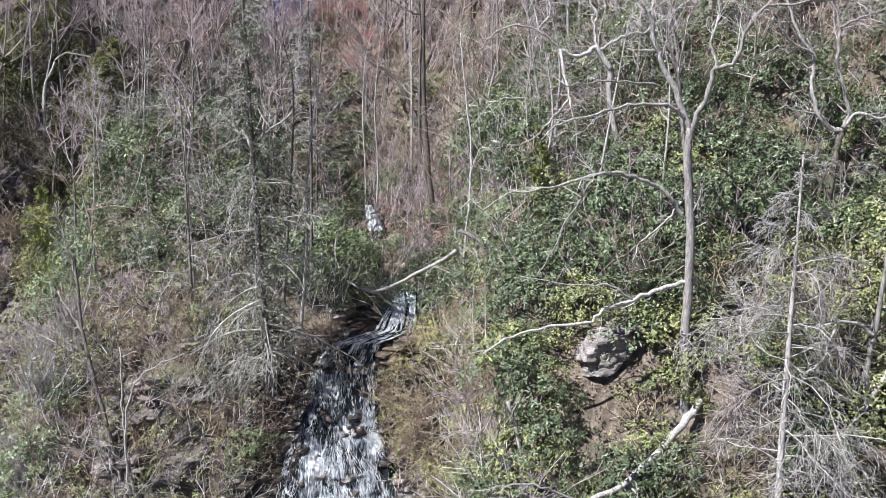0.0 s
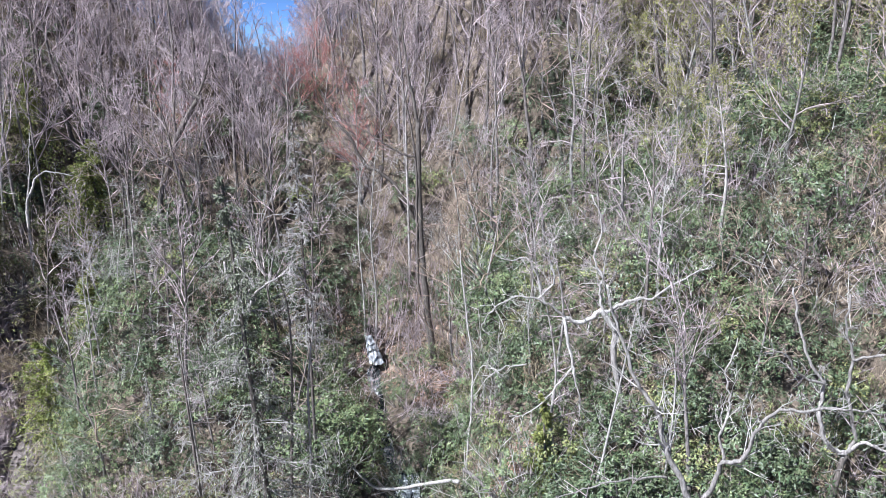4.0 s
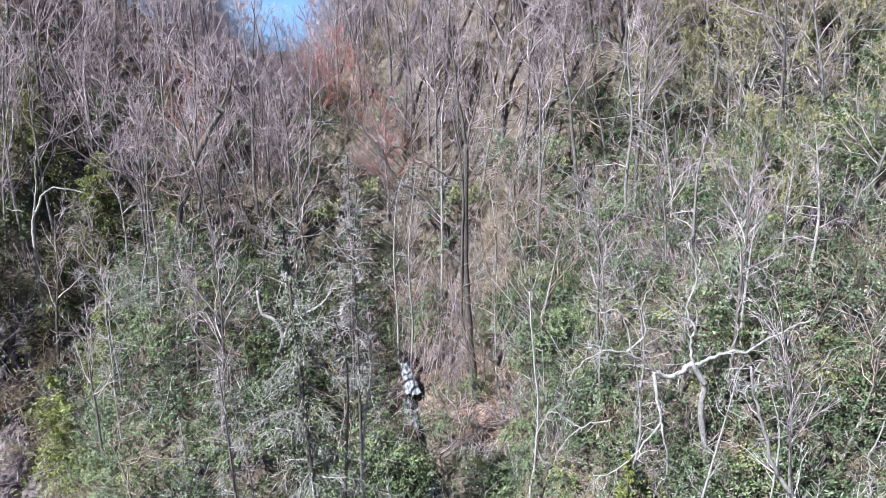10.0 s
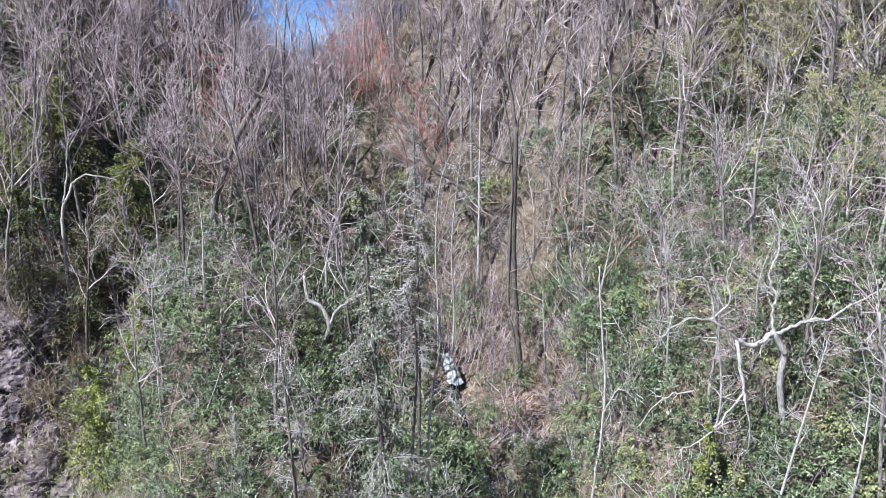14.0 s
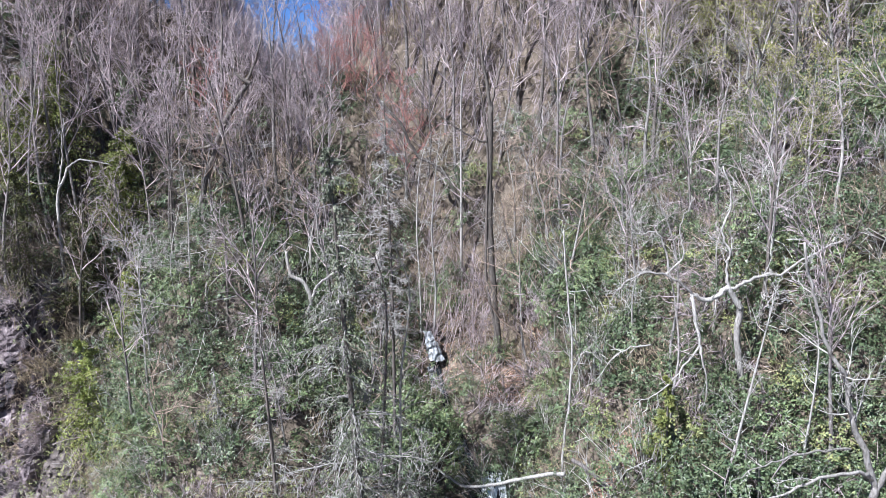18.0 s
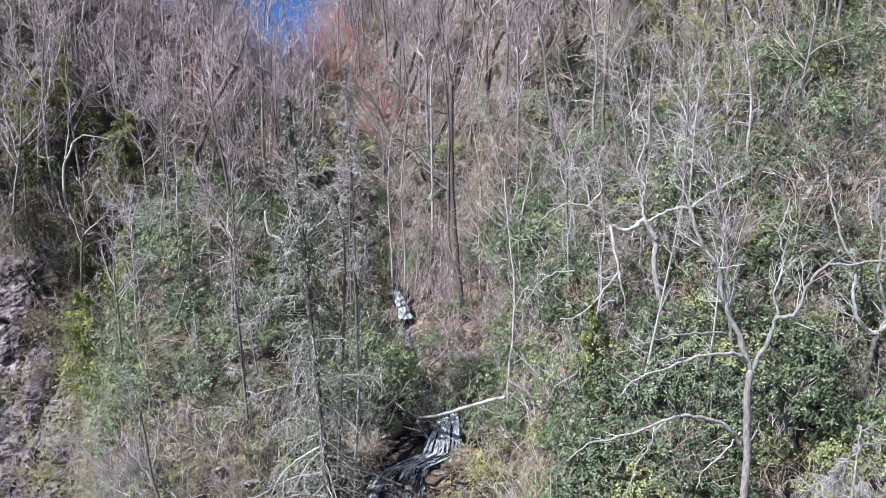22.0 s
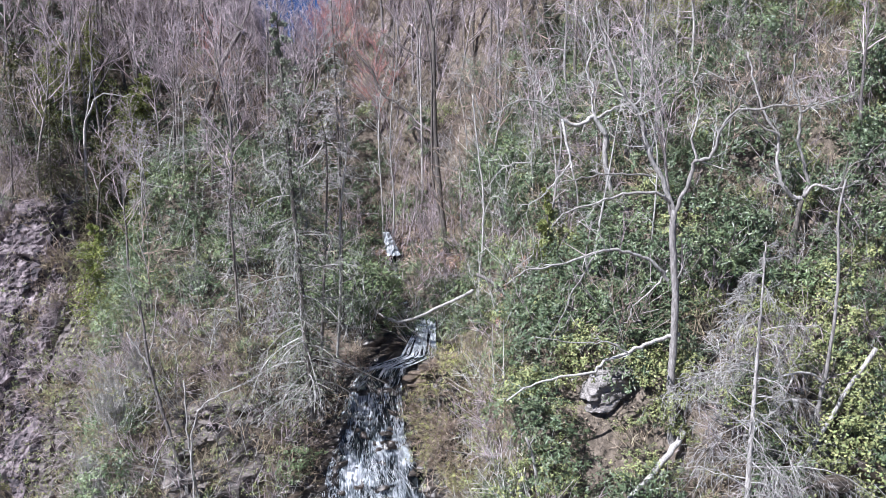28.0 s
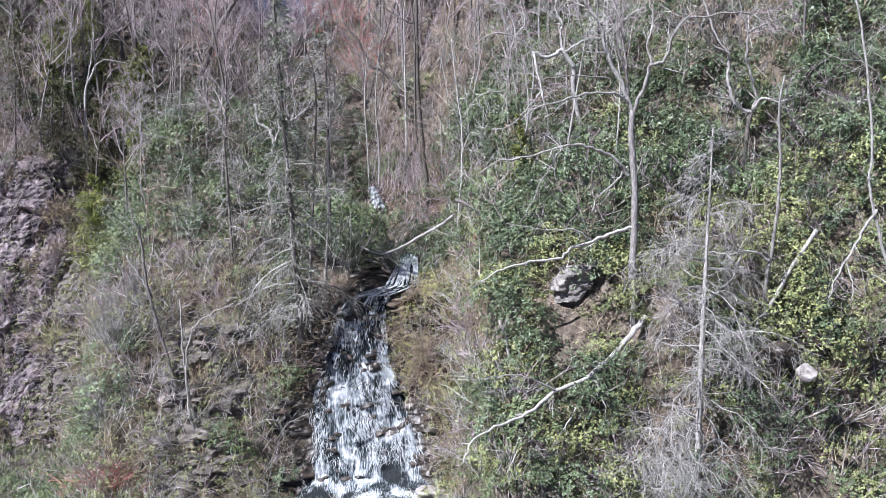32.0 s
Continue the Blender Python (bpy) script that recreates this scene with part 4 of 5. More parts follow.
dark_tree = thing("tree", "tall dark-barked tree with a thin second trunk beside the stream", "tree", "")
dark_tree_twigs = Geo()
limb("trunk", [(-0.73, 39.30, 22.82), (-0.89, 39.30, 24.06), (-1.15, 39.30, 26.93), (-1.31, 39.30, 30.23), (-1.30, 39.30, 33.41), (-1.29, 39.30, 35.20)], 0.210, 0.110, BARK_DARK, dark_tree, dark_tree_twigs, 0, 1.00, 1, lift=0.08)
limb("trunk", [(-0.93, 39.20, 23.81), (-1.46, 39.20, 26.96), (-1.49, 39.20, 29.45), (-1.43, 39.20, 32.64), (-1.61, 39.20, 34.96), (-1.98, 39.20, 36.96)], 0.080, 0.040, BARK_DARK, dark_tree, dark_tree_twigs, 5, 1.50, 1, lift=0.08)
limb("limb", [(-1.29, 39.30, 35.15), (-1.65, 39.30, 37.45), (-1.89, 39.30, 39.39), (-1.79, 39.30, 40.81)], 0.080, 0.025, BARK_DARK, dark_tree, dark_tree_twigs, 12, 2.00, 2, lift=0.08)
limb("limb", [(-1.31, 39.30, 34.95), (-1.06, 39.30, 36.21), (-0.60, 39.30, 37.94), (-0.53, 39.30, 39.87)], 0.070, 0.022, BARK_DARK, dark_tree, dark_tree_twigs, 12, 2.00, 2, lift=0.08)
limb("limb", [(-1.31, 39.30, 33.61), (-1.92, 39.12, 33.70), (-2.84, 38.95, 34.24), (-4.00, 38.77, 35.02), (-4.89, 38.60, 35.41)], 0.060, 0.018, BARK_DARK, dark_tree, dark_tree_twigs, 10, 1.50, 2, lift=0.06)
limb("limb", [(-1.33, 39.30, 33.41), (-0.64, 39.13, 33.82), (-0.80, 38.97, 33.89), (0.06, 38.80, 34.24)], 0.035, 0.015, BARK_DARK, dark_tree, dark_tree_twigs, 5, 1.10, 1, lift=0.06)
part("twig_crown", dark_tree_twigs, TWIG, dark_tree)

leaning_trunk = thing("dead_tree", "dark dead trunk leaning against a standing tree", "dead tree", "")
leaning_trunk_twigs = Geo()
limb("leaning_stem", [(-0.75, 46.40, 26.71), (-1.33, 46.20, 27.77), (-1.92, 46.00, 28.78), (-2.89, 45.80, 30.86), (-3.81, 45.60, 31.82), (-4.72, 45.40, 32.46), (-5.46, 45.20, 33.97), (-6.47, 45.00, 35.30)], 0.150, 0.060, BARK_DARK, leaning_trunk, leaning_trunk_twigs, 10, 1.30, 1, lift=0.08)
part("twig_crown", leaning_trunk_twigs, TWIG_DARK, leaning_trunk)

snag = thing("dead_tree", "grey barkless snag with a twisted forked top", "dead tree", "")
snag_twigs = Geo()
limb("trunk", [(-10.24, 38.00, 24.77), (-10.08, 38.00, 25.60), (-9.80, 38.00, 26.41), (-10.10, 38.00, 27.28), (-10.65, 38.00, 27.64), (-10.80, 38.00, 28.30), (-10.83, 38.00, 28.78)], 0.130, 0.065, BARK_GREY, snag, snag_twigs, 2, 0.50, 0, lift=0.08)
limb("limb", [(-9.80, 38.00, 26.41), (-9.39, 37.88, 27.20), (-8.81, 37.76, 27.68), (-8.09, 37.64, 28.11), (-7.57, 37.52, 28.66), (-7.36, 37.40, 29.22)], 0.075, 0.030, BARK_GREY, snag, snag_twigs, 6, 0.80, 1, lift=0.08)
limb("limb", [(-8.66, 37.80, 27.75), (-8.38, 37.70, 28.88), (-8.26, 37.60, 29.43)], 0.050, 0.025, BARK_GREY, snag, snag_twigs, 3, 0.60, 1, lift=0.08)
limb("limb", [(-8.87, 38.00, 28.01), (-9.33, 37.93, 29.35), (-9.41, 37.87, 30.67), (-9.56, 37.80, 31.19)], 0.060, 0.025, BARK_GREY, snag, snag_twigs, 4, 0.60, 1, lift=0.08)
part("twig_crown", snag_twigs, TWIG_PALE, snag)

crook_tree = thing("tree", "tree with a dark broken leaning trunk and a bare side limb", "tree", "")
crook_tree_twigs = Geo()
limb("trunk", [(-15.68, 43.50, 28.39), (-15.68, 43.50, 30.92), (-15.06, 43.50, 32.58), (-14.55, 43.50, 34.03), (-13.77, 43.50, 35.36), (-13.23, 43.50, 36.15)], 0.170, 0.140, BARK_DARK, crook_tree, crook_tree_twigs, 0, 1.00, 1, lift=0.08)
limb("broken_top", [(-13.01, 43.40, 36.29), (-13.40, 43.40, 36.51), (-13.72, 43.40, 36.78)], 0.120, 0.050, BARK_DARK, crook_tree, crook_tree_twigs, 0, 1.00, 1, lift=0.08, label="dark broken stub")
limb("limb", [(-14.88, 43.20, 33.29), (-15.37, 43.20, 33.13), (-15.93, 43.20, 33.02)], 0.100, 0.050, BARK_DARK, crook_tree, crook_tree_twigs, 2, 0.50, 0, lift=0.08, label="bare side stub")
limb("limb", [(-14.66, 43.60, 33.97), (-14.48, 43.60, 35.96), (-14.29, 43.60, 38.39), (-14.30, 43.60, 40.49), (-14.30, 43.60, 42.55)], 0.080, 0.030, BARK_DARK, crook_tree, crook_tree_twigs, 14, 2.00, 2, lift=0.08)
limb("limb", [(-13.25, 43.60, 36.14), (-12.55, 43.60, 37.84), (-12.18, 43.60, 39.69)], 0.070, 0.020, BARK_DARK, crook_tree, crook_tree_twigs, 10, 1.80, 2, lift=0.08)
part("twig_crown", crook_tree_twigs, TWIG, crook_tree)

left_crook = thing("tree", "small crooked tree with a bare arching pale limb", "tree", "")
left_crook_twigs = Geo()
limb("trunk", [(-23.12, 43.40, 25.25), (-23.12, 43.40, 29.55), (-23.01, 43.40, 30.85), (-22.65, 43.40, 31.57), (-22.45, 43.40, 32.14)], 0.100, 0.060, BARK_PALE, left_crook, left_crook_twigs, 0, 1.00, 1, lift=0.08)
limb("limb", [(-22.36, 43.20, 32.17), (-21.68, 43.20, 32.56), (-20.99, 43.20, 32.49), (-20.17, 43.20, 32.29)], 0.050, 0.020, BARK_PALE, left_crook, left_crook_twigs, 4, 0.70, 1, lift=0.08)
limb("limb", [(-23.01, 43.40, 30.85), (-22.61, 43.40, 32.98), (-22.38, 43.40, 34.65)], 0.050, 0.020, BARK_PALE, left_crook, left_crook_twigs, 8, 1.20, 1, lift=0.08)
part("twig_crown", left_crook_twigs, TWIG_PALE, left_crook)

fallen_log = thing("fallen_log", "bleached fallen log lying across the top of the waterfall", "log", "")
fallen_log_twigs = Geo()
limb("trunk", [(-4.36, 33.10, 20.40), (-3.79, 32.42, 20.19), (-3.01, 31.73, 20.04), (-1.93, 31.05, 20.46), (-0.90, 30.37, 21.03), (0.10, 29.68, 21.55), (0.52, 29.00, 21.89)], 0.050, 0.085, BARK_PALE, fallen_log, fallen_log_twigs, 2, 0.40, 0, lift=0.08)
limb("branch_stub", [(-2.98, 32.40, 19.87), (-3.28, 32.35, 20.20), (-3.50, 32.30, 20.13)], 0.040, 0.022, BARK_PALE, fallen_log, fallen_log_twigs, 0, 1.00, 1, lift=0.08)
part("twig_crown", fallen_log_twigs, TWIG_PALE, fallen_log)

broken_log = thing("fallen_log", "dark broken trunk propped on the leafy bank", "log", "")
broken_log_twigs = Geo()
limb("trunk", [(0.72, 28.60, 22.68), (1.28, 28.20, 22.42), (1.92, 27.80, 21.85), (2.42, 27.40, 21.31), (2.69, 27.00, 21.14)], 0.085, 0.06, BARK_WOODS, broken_log, broken_log_twigs, 5, 0.80, 1, lift=0.08)
part("twig_crown", broken_log_twigs, TWIG, broken_log)

pole = thing("tree", "tall thin pale sapling in front of the slope", "tree", "")
pole_twigs = Geo()
limb("trunk", [(0.72, 31.00, 18.67), (0.76, 31.03, 19.43), (0.89, 31.06, 22.19), (1.09, 31.09, 24.14), (1.13, 31.11, 26.29), (0.91, 31.14, 28.40), (0.78, 31.17, 29.78), (0.70, 31.20, 30.90)], 0.055, 0.030, BARK_PALE, pole, pole_twigs, 6, 0.90, 1, lift=0.06)
limb("limb", [(1.13, 31.00, 25.14), (1.59, 30.87, 26.13), (2.37, 30.73, 25.68), (3.27, 30.60, 25.23)], 0.025, 0.010, BARK_PALE, pole, pole_twigs, 6, 0.70, 1, lift=0.05)
part("twig_crown", pole_twigs, TWIG_PALE, pole)

left_leaner = thing("tree", "slender leaning grey tree with a broken top near the bank", "tree", "")
left_leaner_twigs = Geo()
limb("trunk", [(-11.12, 27.60, 5.94), (-11.87, 27.72, 9.69), (-12.25, 27.85, 12.17), (-12.85, 27.97, 14.25), (-13.45, 28.10, 16.33), (-13.86, 28.22, 17.78), (-14.18, 28.35, 19.03), (-14.38, 28.47, 20.49), (-14.53, 28.60, 21.75)], 0.11, 0.05, BARK_WOODS, left_leaner, left_leaner_twigs, 6, 0.90, 1, lift=0.08)
limb("limb", [(-14.06, 28.40, 18.60), (-14.66, 28.40, 19.56), (-15.13, 28.40, 20.34)], 0.055, 0.030, BARK_PALE, left_leaner, left_leaner_twigs, 2, 0.50, 0, lift=0.08, label="pale forked stub")
limb("limb", [(-14.17, 28.40, 19.13), (-13.79, 28.30, 20.70), (-13.58, 28.20, 22.36)], 0.030, 0.012, BARK_GREY, left_leaner, left_leaner_twigs, 6, 0.90, 1, lift=0.08)
limb("limb", [(-14.44, 28.50, 20.91), (-14.82, 28.40, 22.38), (-15.15, 28.30, 23.84)], 0.028, 0.012, BARK_GREY, left_leaner, left_leaner_twigs, 6, 0.90, 1, lift=0.08)
part("twig_crown", left_leaner_twigs, TWIG, left_leaner)

left_stems = thing("tree", "cluster of thin pale stems on the rocky bank", "tree", "")
left_stems_twigs = Geo()
limb("stem", [(-10.79, 27.40, 8.11), (-10.99, 27.50, 9.33), (-11.76, 27.60, 12.23), (-12.23, 27.70, 14.70), (-12.41, 27.80, 16.56), (-12.49, 27.90, 18.21)], 0.07, 0.026, BARK_PALE, left_stems, left_stems_twigs, 6, 0.90, 1, lift=0.08)
limb("stem", [(-11.40, 27.50, 9.33), (-11.85, 27.52, 11.83), (-12.19, 27.54, 14.32), (-11.92, 27.56, 16.58), (-11.19, 27.58, 17.39), (-9.74, 27.60, 18.08)], 0.06, 0.02, BARK_PALE, left_stems, left_stems_twigs, 8, 0.90, 1, lift=0.08)
limb("stem", [(-9.76, 27.40, 8.09), (-10.01, 27.43, 10.58), (-10.39, 27.47, 12.03), (-10.27, 27.50, 12.84)], 0.05, 0.018, BARK_PALE, left_stems, left_stems_twigs, 5, 0.80, 1, lift=0.08)
part("twig_crown", left_stems_twigs, TWIG_PALE, left_stems)

white_tree = thing("tree", "pale white-barked tree with a bare drooping limb", "tree", "")
white_tree_twigs = Geo()
limb("trunk", [(15.20, 15.30, 16.81), (14.70, 15.28, 19.09), (14.24, 15.25, 20.94), (14.03, 15.22, 21.79), (13.89, 15.20, 22.63), (13.98, 15.18, 23.89), (13.80, 15.15, 26.11), (13.59, 15.12, 27.90), (13.23, 15.10, 29.14)], 0.060, 0.030, BARK_PALE, white_tree, white_tree_twigs, 6, 1.00, 1, lift=0.08)
limb("limb", [(14.13, 15.20, 21.76), (13.63, 15.10, 21.10), (13.02, 15.00, 20.13), (12.62, 14.90, 19.45), (12.37, 14.80, 18.91)], 0.055, 0.022, BARK_PALE, white_tree, white_tree_twigs, 6, 0.70, 1, lift=-0.05)
limb("limb", [(13.00, 14.90, 20.07), (13.15, 14.85, 19.51), (13.14, 14.80, 18.86)], 0.028, 0.012, BARK_PALE, white_tree, white_tree_twigs, 3, 0.60, 1, lift=-0.08)
part("twig_crown", white_tree_twigs, TWIG_PALE, white_tree)

stub = thing("dead_tree", "short dead stub with grey bark in the shrubs", "dead tree", "")
stub_twigs = Geo()
limb("trunk", [(2.62, 20.40, 15.12), (2.59, 20.33, 15.98), (2.44, 20.27, 17.01), (2.18, 20.20, 17.83)], 0.075, 0.050, BARK_GREY, stub, stub_twigs, 3, 0.50, 1, lift=0.08)
limb("limb", [(2.27, 20.20, 17.36), (2.48, 20.20, 17.77), (2.65, 20.20, 17.99)], 0.035, 0.016, BARK_GREY, stub, stub_twigs, 3, 0.50, 1, lift=0.08)
part("twig_crown", stub_twigs, TWIG, stub)

right_leaner = thing("tree", "dull grey leaning tree with a curved pale branch", "tree", "")
right_leaner_twigs = Geo()
limb("trunk", [(12.62, 18.90, 16.86), (12.14, 18.89, 17.51), (11.90, 18.88, 18.32), (11.95, 18.86, 19.44), (12.14, 18.85, 20.40), (12.34, 18.84, 21.99), (12.47, 18.82, 23.57), (12.41, 18.81, 25.31), (12.63, 18.80, 26.72)], 0.100, 0.035, BARK_GREY, right_leaner, right_leaner_twigs, 12, 1.20, 1, lift=0.08)
limb("limb", [(11.99, 18.80, 19.99), (11.61, 18.70, 20.26), (11.18, 18.60, 20.37), (10.59, 18.50, 20.27), (9.85, 18.40, 20.23), (9.43, 18.30, 20.63), (9.09, 18.20, 20.96)], 0.050, 0.018, BARK_PALE, right_leaner, right_leaner_twigs, 6, 0.80, 1, lift=0.05, label="curved pale branch")
limb("limb", [(10.90, 18.50, 20.25), (10.51, 18.37, 19.43), (10.02, 18.23, 19.03), (9.43, 18.10, 18.74)], 0.035, 0.014, BARK_PALE, right_leaner, right_leaner_twigs, 5, 0.70, 1, lift=-0.10)
part("twig_crown", right_leaner_twigs, TWIG_PALE, right_leaner)

right_pale = thing("dead_tree", "pale dead trunk leaning over the bank", "dead tree", "")
right_pale_twigs = Geo()
limb("trunk", [(11.15, 18.60, 16.14), (11.17, 18.64, 17.05), (11.46, 18.69, 17.59), (11.96, 18.73, 18.26), (12.34, 18.77, 18.88), (12.76, 18.81, 19.59), (13.26, 18.86, 20.30), (13.79, 18.90, 21.08)], 0.065, 0.075, BARK_PALE, right_pale, right_pale_twigs, 4, 0.80, 1, lift=0.08)
part("twig_crown", right_pale_twigs, TWIG_PALE, right_pale)

# slender trees: foot, top, radius, bark, twigs
slender((2.28, 40.40, 28.41), (2.38, 40.40, 34.51), 0.130, BARK_GREY, 0)
slender((-2.30, 45.00, 25.66), (-2.23, 45.00, 36.07), 0.120, BARK_GREY, 1)
slender((-4.04, 41.30, 22.94), (-3.75, 41.30, 32.33), 0.090, BARK_PALE, 2)
slender((7.77, 34.00, 30.31), (7.61, 34.00, 34.91), 0.130, BARK_GREY, 3)
slender((11.95, 42.50, 34.19), (11.52, 42.50, 37.70), 0.120, BARK_PALE, 4)
slender((6.41, 39.50, 30.46), (5.85, 39.50, 39.23), 0.130, BARK_GREY, 5)
slender((-15.27, 37.80, 25.00), (-15.12, 37.80, 31.00), 0.080, BARK_PALE, 6)
slender((-15.92, 37.80, 25.20), (-15.94, 37.80, 29.20), 0.070, BARK_PALE, 7)
slender((-17.18, 37.00, 23.20), (-17.22, 37.00, 28.40), 0.090, BARK_GREY, 8)
slender((4.11, 33.00, 26.80), (3.73, 33.00, 31.61), 0.090, BARK_GREY, 9)
slender((4.65, 29.20, 24.90), (4.34, 29.20, 30.86), 0.100, BARK_GREY, 10)
slender((8.45, 30.00, 28.74), (8.44, 30.00, 33.02), 0.100, BARK_PALE, 11)
slender((7.20, 25.00, 18.80), (7.92, 25.00, 28.00), 0.090, BARK_PALE, 12)
slender((5.03, 25.50, 22.22), (6.33, 25.50, 28.48), 0.090, BARK_PALE, 13)
slender((-10.68, 31.50, 19.73), (-11.03, 31.50, 27.28), 0.080, BARK_GREY, 14)
slender((12.88, 38.00, 34.97), (12.34, 38.00, 38.24), 0.180, BARK_DARK, 16)
slender((-14.29, 40.00, 27.45), (-14.21, 40.00, 30.22), 0.070, BARK_GREY, 17)
slender((-6.66, 38.00, 21.56), (-6.21, 38.00, 33.52), 0.090, BARK_DARK, 18)
slender((-6.70, 30.20, 18.20), (-6.12, 30.20, 28.60), 0.120, BARK_DARK, 19)
slender((-5.95, 30.60, 19.00), (-5.22, 30.60, 28.70), 0.100, BARK_GREY, 29)
slender((4.25, 27.50, 23.60), (3.98, 27.50, 28.90), 0.090, BARK_GREY, 20)
slender((6.31, 30.00, 27.05), (6.27, 30.00, 30.57), 0.070, BARK_GREY, 21)
slender((-4.62, 42.00, 23.10), (-4.53, 42.00, 32.24), 0.070, BARK_PALE, 22)
slender((-16.95, 36.00, 22.49), (-16.99, 36.00, 28.65), 0.070, BARK_PALE, 23)
slender((-10.49, 33.00, 21.42), (-11.21, 33.00, 25.81), 0.070, BARK_GREY, 24)
slender((3.46, 31.00, 25.19), (3.61, 31.00, 30.00), 0.060, BARK_PALE, 25)
slender((10.86, 30.00, 30.55), (10.53, 30.00, 35.51), 0.120, BARK_GREY, 26)
slender((-21.29, 50.00, 35.71), (-21.01, 50.00, 40.22), 0.100, BARK_DARK, 27)
slender((-24.95, 44.00, 28.84), (-23.92, 44.00, 35.72), 0.100, BARK_GREY, 28)

# ---- waterfall and rocks ----
# height, depth, left edge, right edge of the water from the upper chute to the pool
FALL = ((20.0, 33.6, -2.3, -1.3), (19.5, 32.9, -2.35, -1.25), (18.4, 32.0, -3.0, -1.2), (17.9, 31.55, -4.75, -2.65), (16.95, 31.2, -5.55, -2.9), (15.7, 30.65, -5.95, -2.75),
        (14.6, 30.25, -6.1, -2.6), (13.4, 29.75, -6.5, -2.0), (12.2, 29.25, -6.7, -1.35), (10.8, 28.7, -6.6, -0.9), (9.5, 28.1, -6.75, -0.6), (8.6, 26.6, -7.1, -0.1))


def face_y(x, z):
    """How deep the bare slope lies at that height."""
    ys = np.arange(14, 50, 0.08)
    return float(np.interp(z, np.maximum.accumulate(land(np.full(len(ys), x), ys)) + ys * 1e-5, ys))


def strata(x, z, thick=0.38, deep=0.4):
    """How far the layers of the rock stand out."""
    w = z / thick + 1.6 * noise.noise((x * 0.35, z * 0.3, 3.0))
    k = math.floor(w)
    s = noise.noise((k * 7.3, x * 0.45, 1.0)) + 0.5 * noise.noise((k * 3.1, x * 1.6, 5.0)) + 0.35 * noise.noise((x * 3, z * 4, 2.0))
    return deep * s


def fall_at(v, u, out=0.0):
    """A place on the water: v from top 0 to foot 1, u from left 0 to right 1."""
    k = v * (len(FALL) - 1)
    i = min(int(k), len(FALL) - 2)
    s = k - i
    z, y, a, b = (FALL[i][j] * (1 - s) + FALL[i + 1][j] * s for j in range(4))
    x = a + (b - a) * u
    return Vector((x, y - 0.42 - 0.62 * strata(x, z, 0.75, 0.4) * min(1, 0.2 + 1.5 * v) - out, z))


def blocks(x, z, deep=0.8):
    """How far the jointed blocks of a cliff stand out, with deep cracks between them."""
    wx, wz = x + 0.5 * noise.noise((x * 0.6, z * 0.5, 1.0)), z + 0.5 * noise.noise((x * 0.5, z * 0.6, 7.0))
    out = 0.0
    for k, (fx, fz, amp) in enumerate(((0.42, 0.26, 0.80), (1.0, 0.75, 0.34), (2.2, 3.6, 0.10))):
        d, pts = noise.voronoi((wx * fx + 3.1 * k, wz * fz, 4.0 * k))
        out += amp * noise.cell(pts[0] * 57.3) - amp * 1.1 * max(0.0, 1 - (d[1] - d[0]) / (0.13 if k == 0 else 0.07))
    return deep * out + 0.16 * strata(x, z, 0.24, 1.0) + 0.07 * noise.noise((x * 5, z * 3, 2.0))


def rock_face(name, label, x0, x1, z0, z1, mat, proud, step=0.16, deep=0.42, shape=None):
    """A wall of layered rock that follows the steep part of the slope."""
    xs, zs = np.arange(x0, x1 + step / 2, step), np.arange(z0, z1 + step / 2, step * 0.8)
    g = Geo()
    for x in xs:
        ys = np.arange(14, 60, 0.08)
        col = np.interp(zs, np.maximum.accumulate(land(np.full(len(ys), x), ys)) + ys * 1e-5, ys)
        edge = min(1.0, (x - x0) / 1.2, (x1 - x) / 1.2)
        for z, y in zip(zs, col):
            rim = min(edge, (z1 - z) / 0.8, 1.0)
            g.v.append(Vector((x + 0.06 * noise.noise((x * 5, z * 5, 9)), y - proud * rim + 0.5 * (1 - rim) - (blocks(x, z, deep) if shape == "blocks" else strata(x, z, 0.4, deep)), z)))
    n = len(zs)
    for i in range(len(xs) - 1):
        for j in range(n - 1):
            a = i * n + j
            g.f.append((a, a + n, a + n + 1, a + 1))
    ob = new(name, g.mesh(name, mat, False))
    return tagged(ob, label, "rock face", kind="structure")


def boulder(r, size, flat, cuts=7):
    """An angular stone: a ball cut by chance planes, then roughened."""
    bm = bmesh.new()
    bmesh.ops.create_icosphere(bm, subdivisions=3, radius=1.0)
    for _ in range(cuts):
        n, d = rand_dir(r), r.uniform(0.45, 0.8)
        for v in bm.verts:
            over = v.co.dot(n) - d
            if over > 0:
                v.co -= n * over
    o = Vector((r.uniform(0, 50), r.uniform(0, 50), r.uniform(0, 50)))
    for v in bm.verts:
        k = noise.noise(v.co * 2.2 + o) * 0.12 + noise.noise(v.co * Vector((1, 1, 5)) + o) * 0.08
        v.co = Vector((v.co.x * size[0], v.co.y * size[1], v.co.z * size[2] * flat)) * (1 + k)
    me = bpy.data.meshes.new("rock")
    bm.to_mesh(me)
    bm.free()
    return me


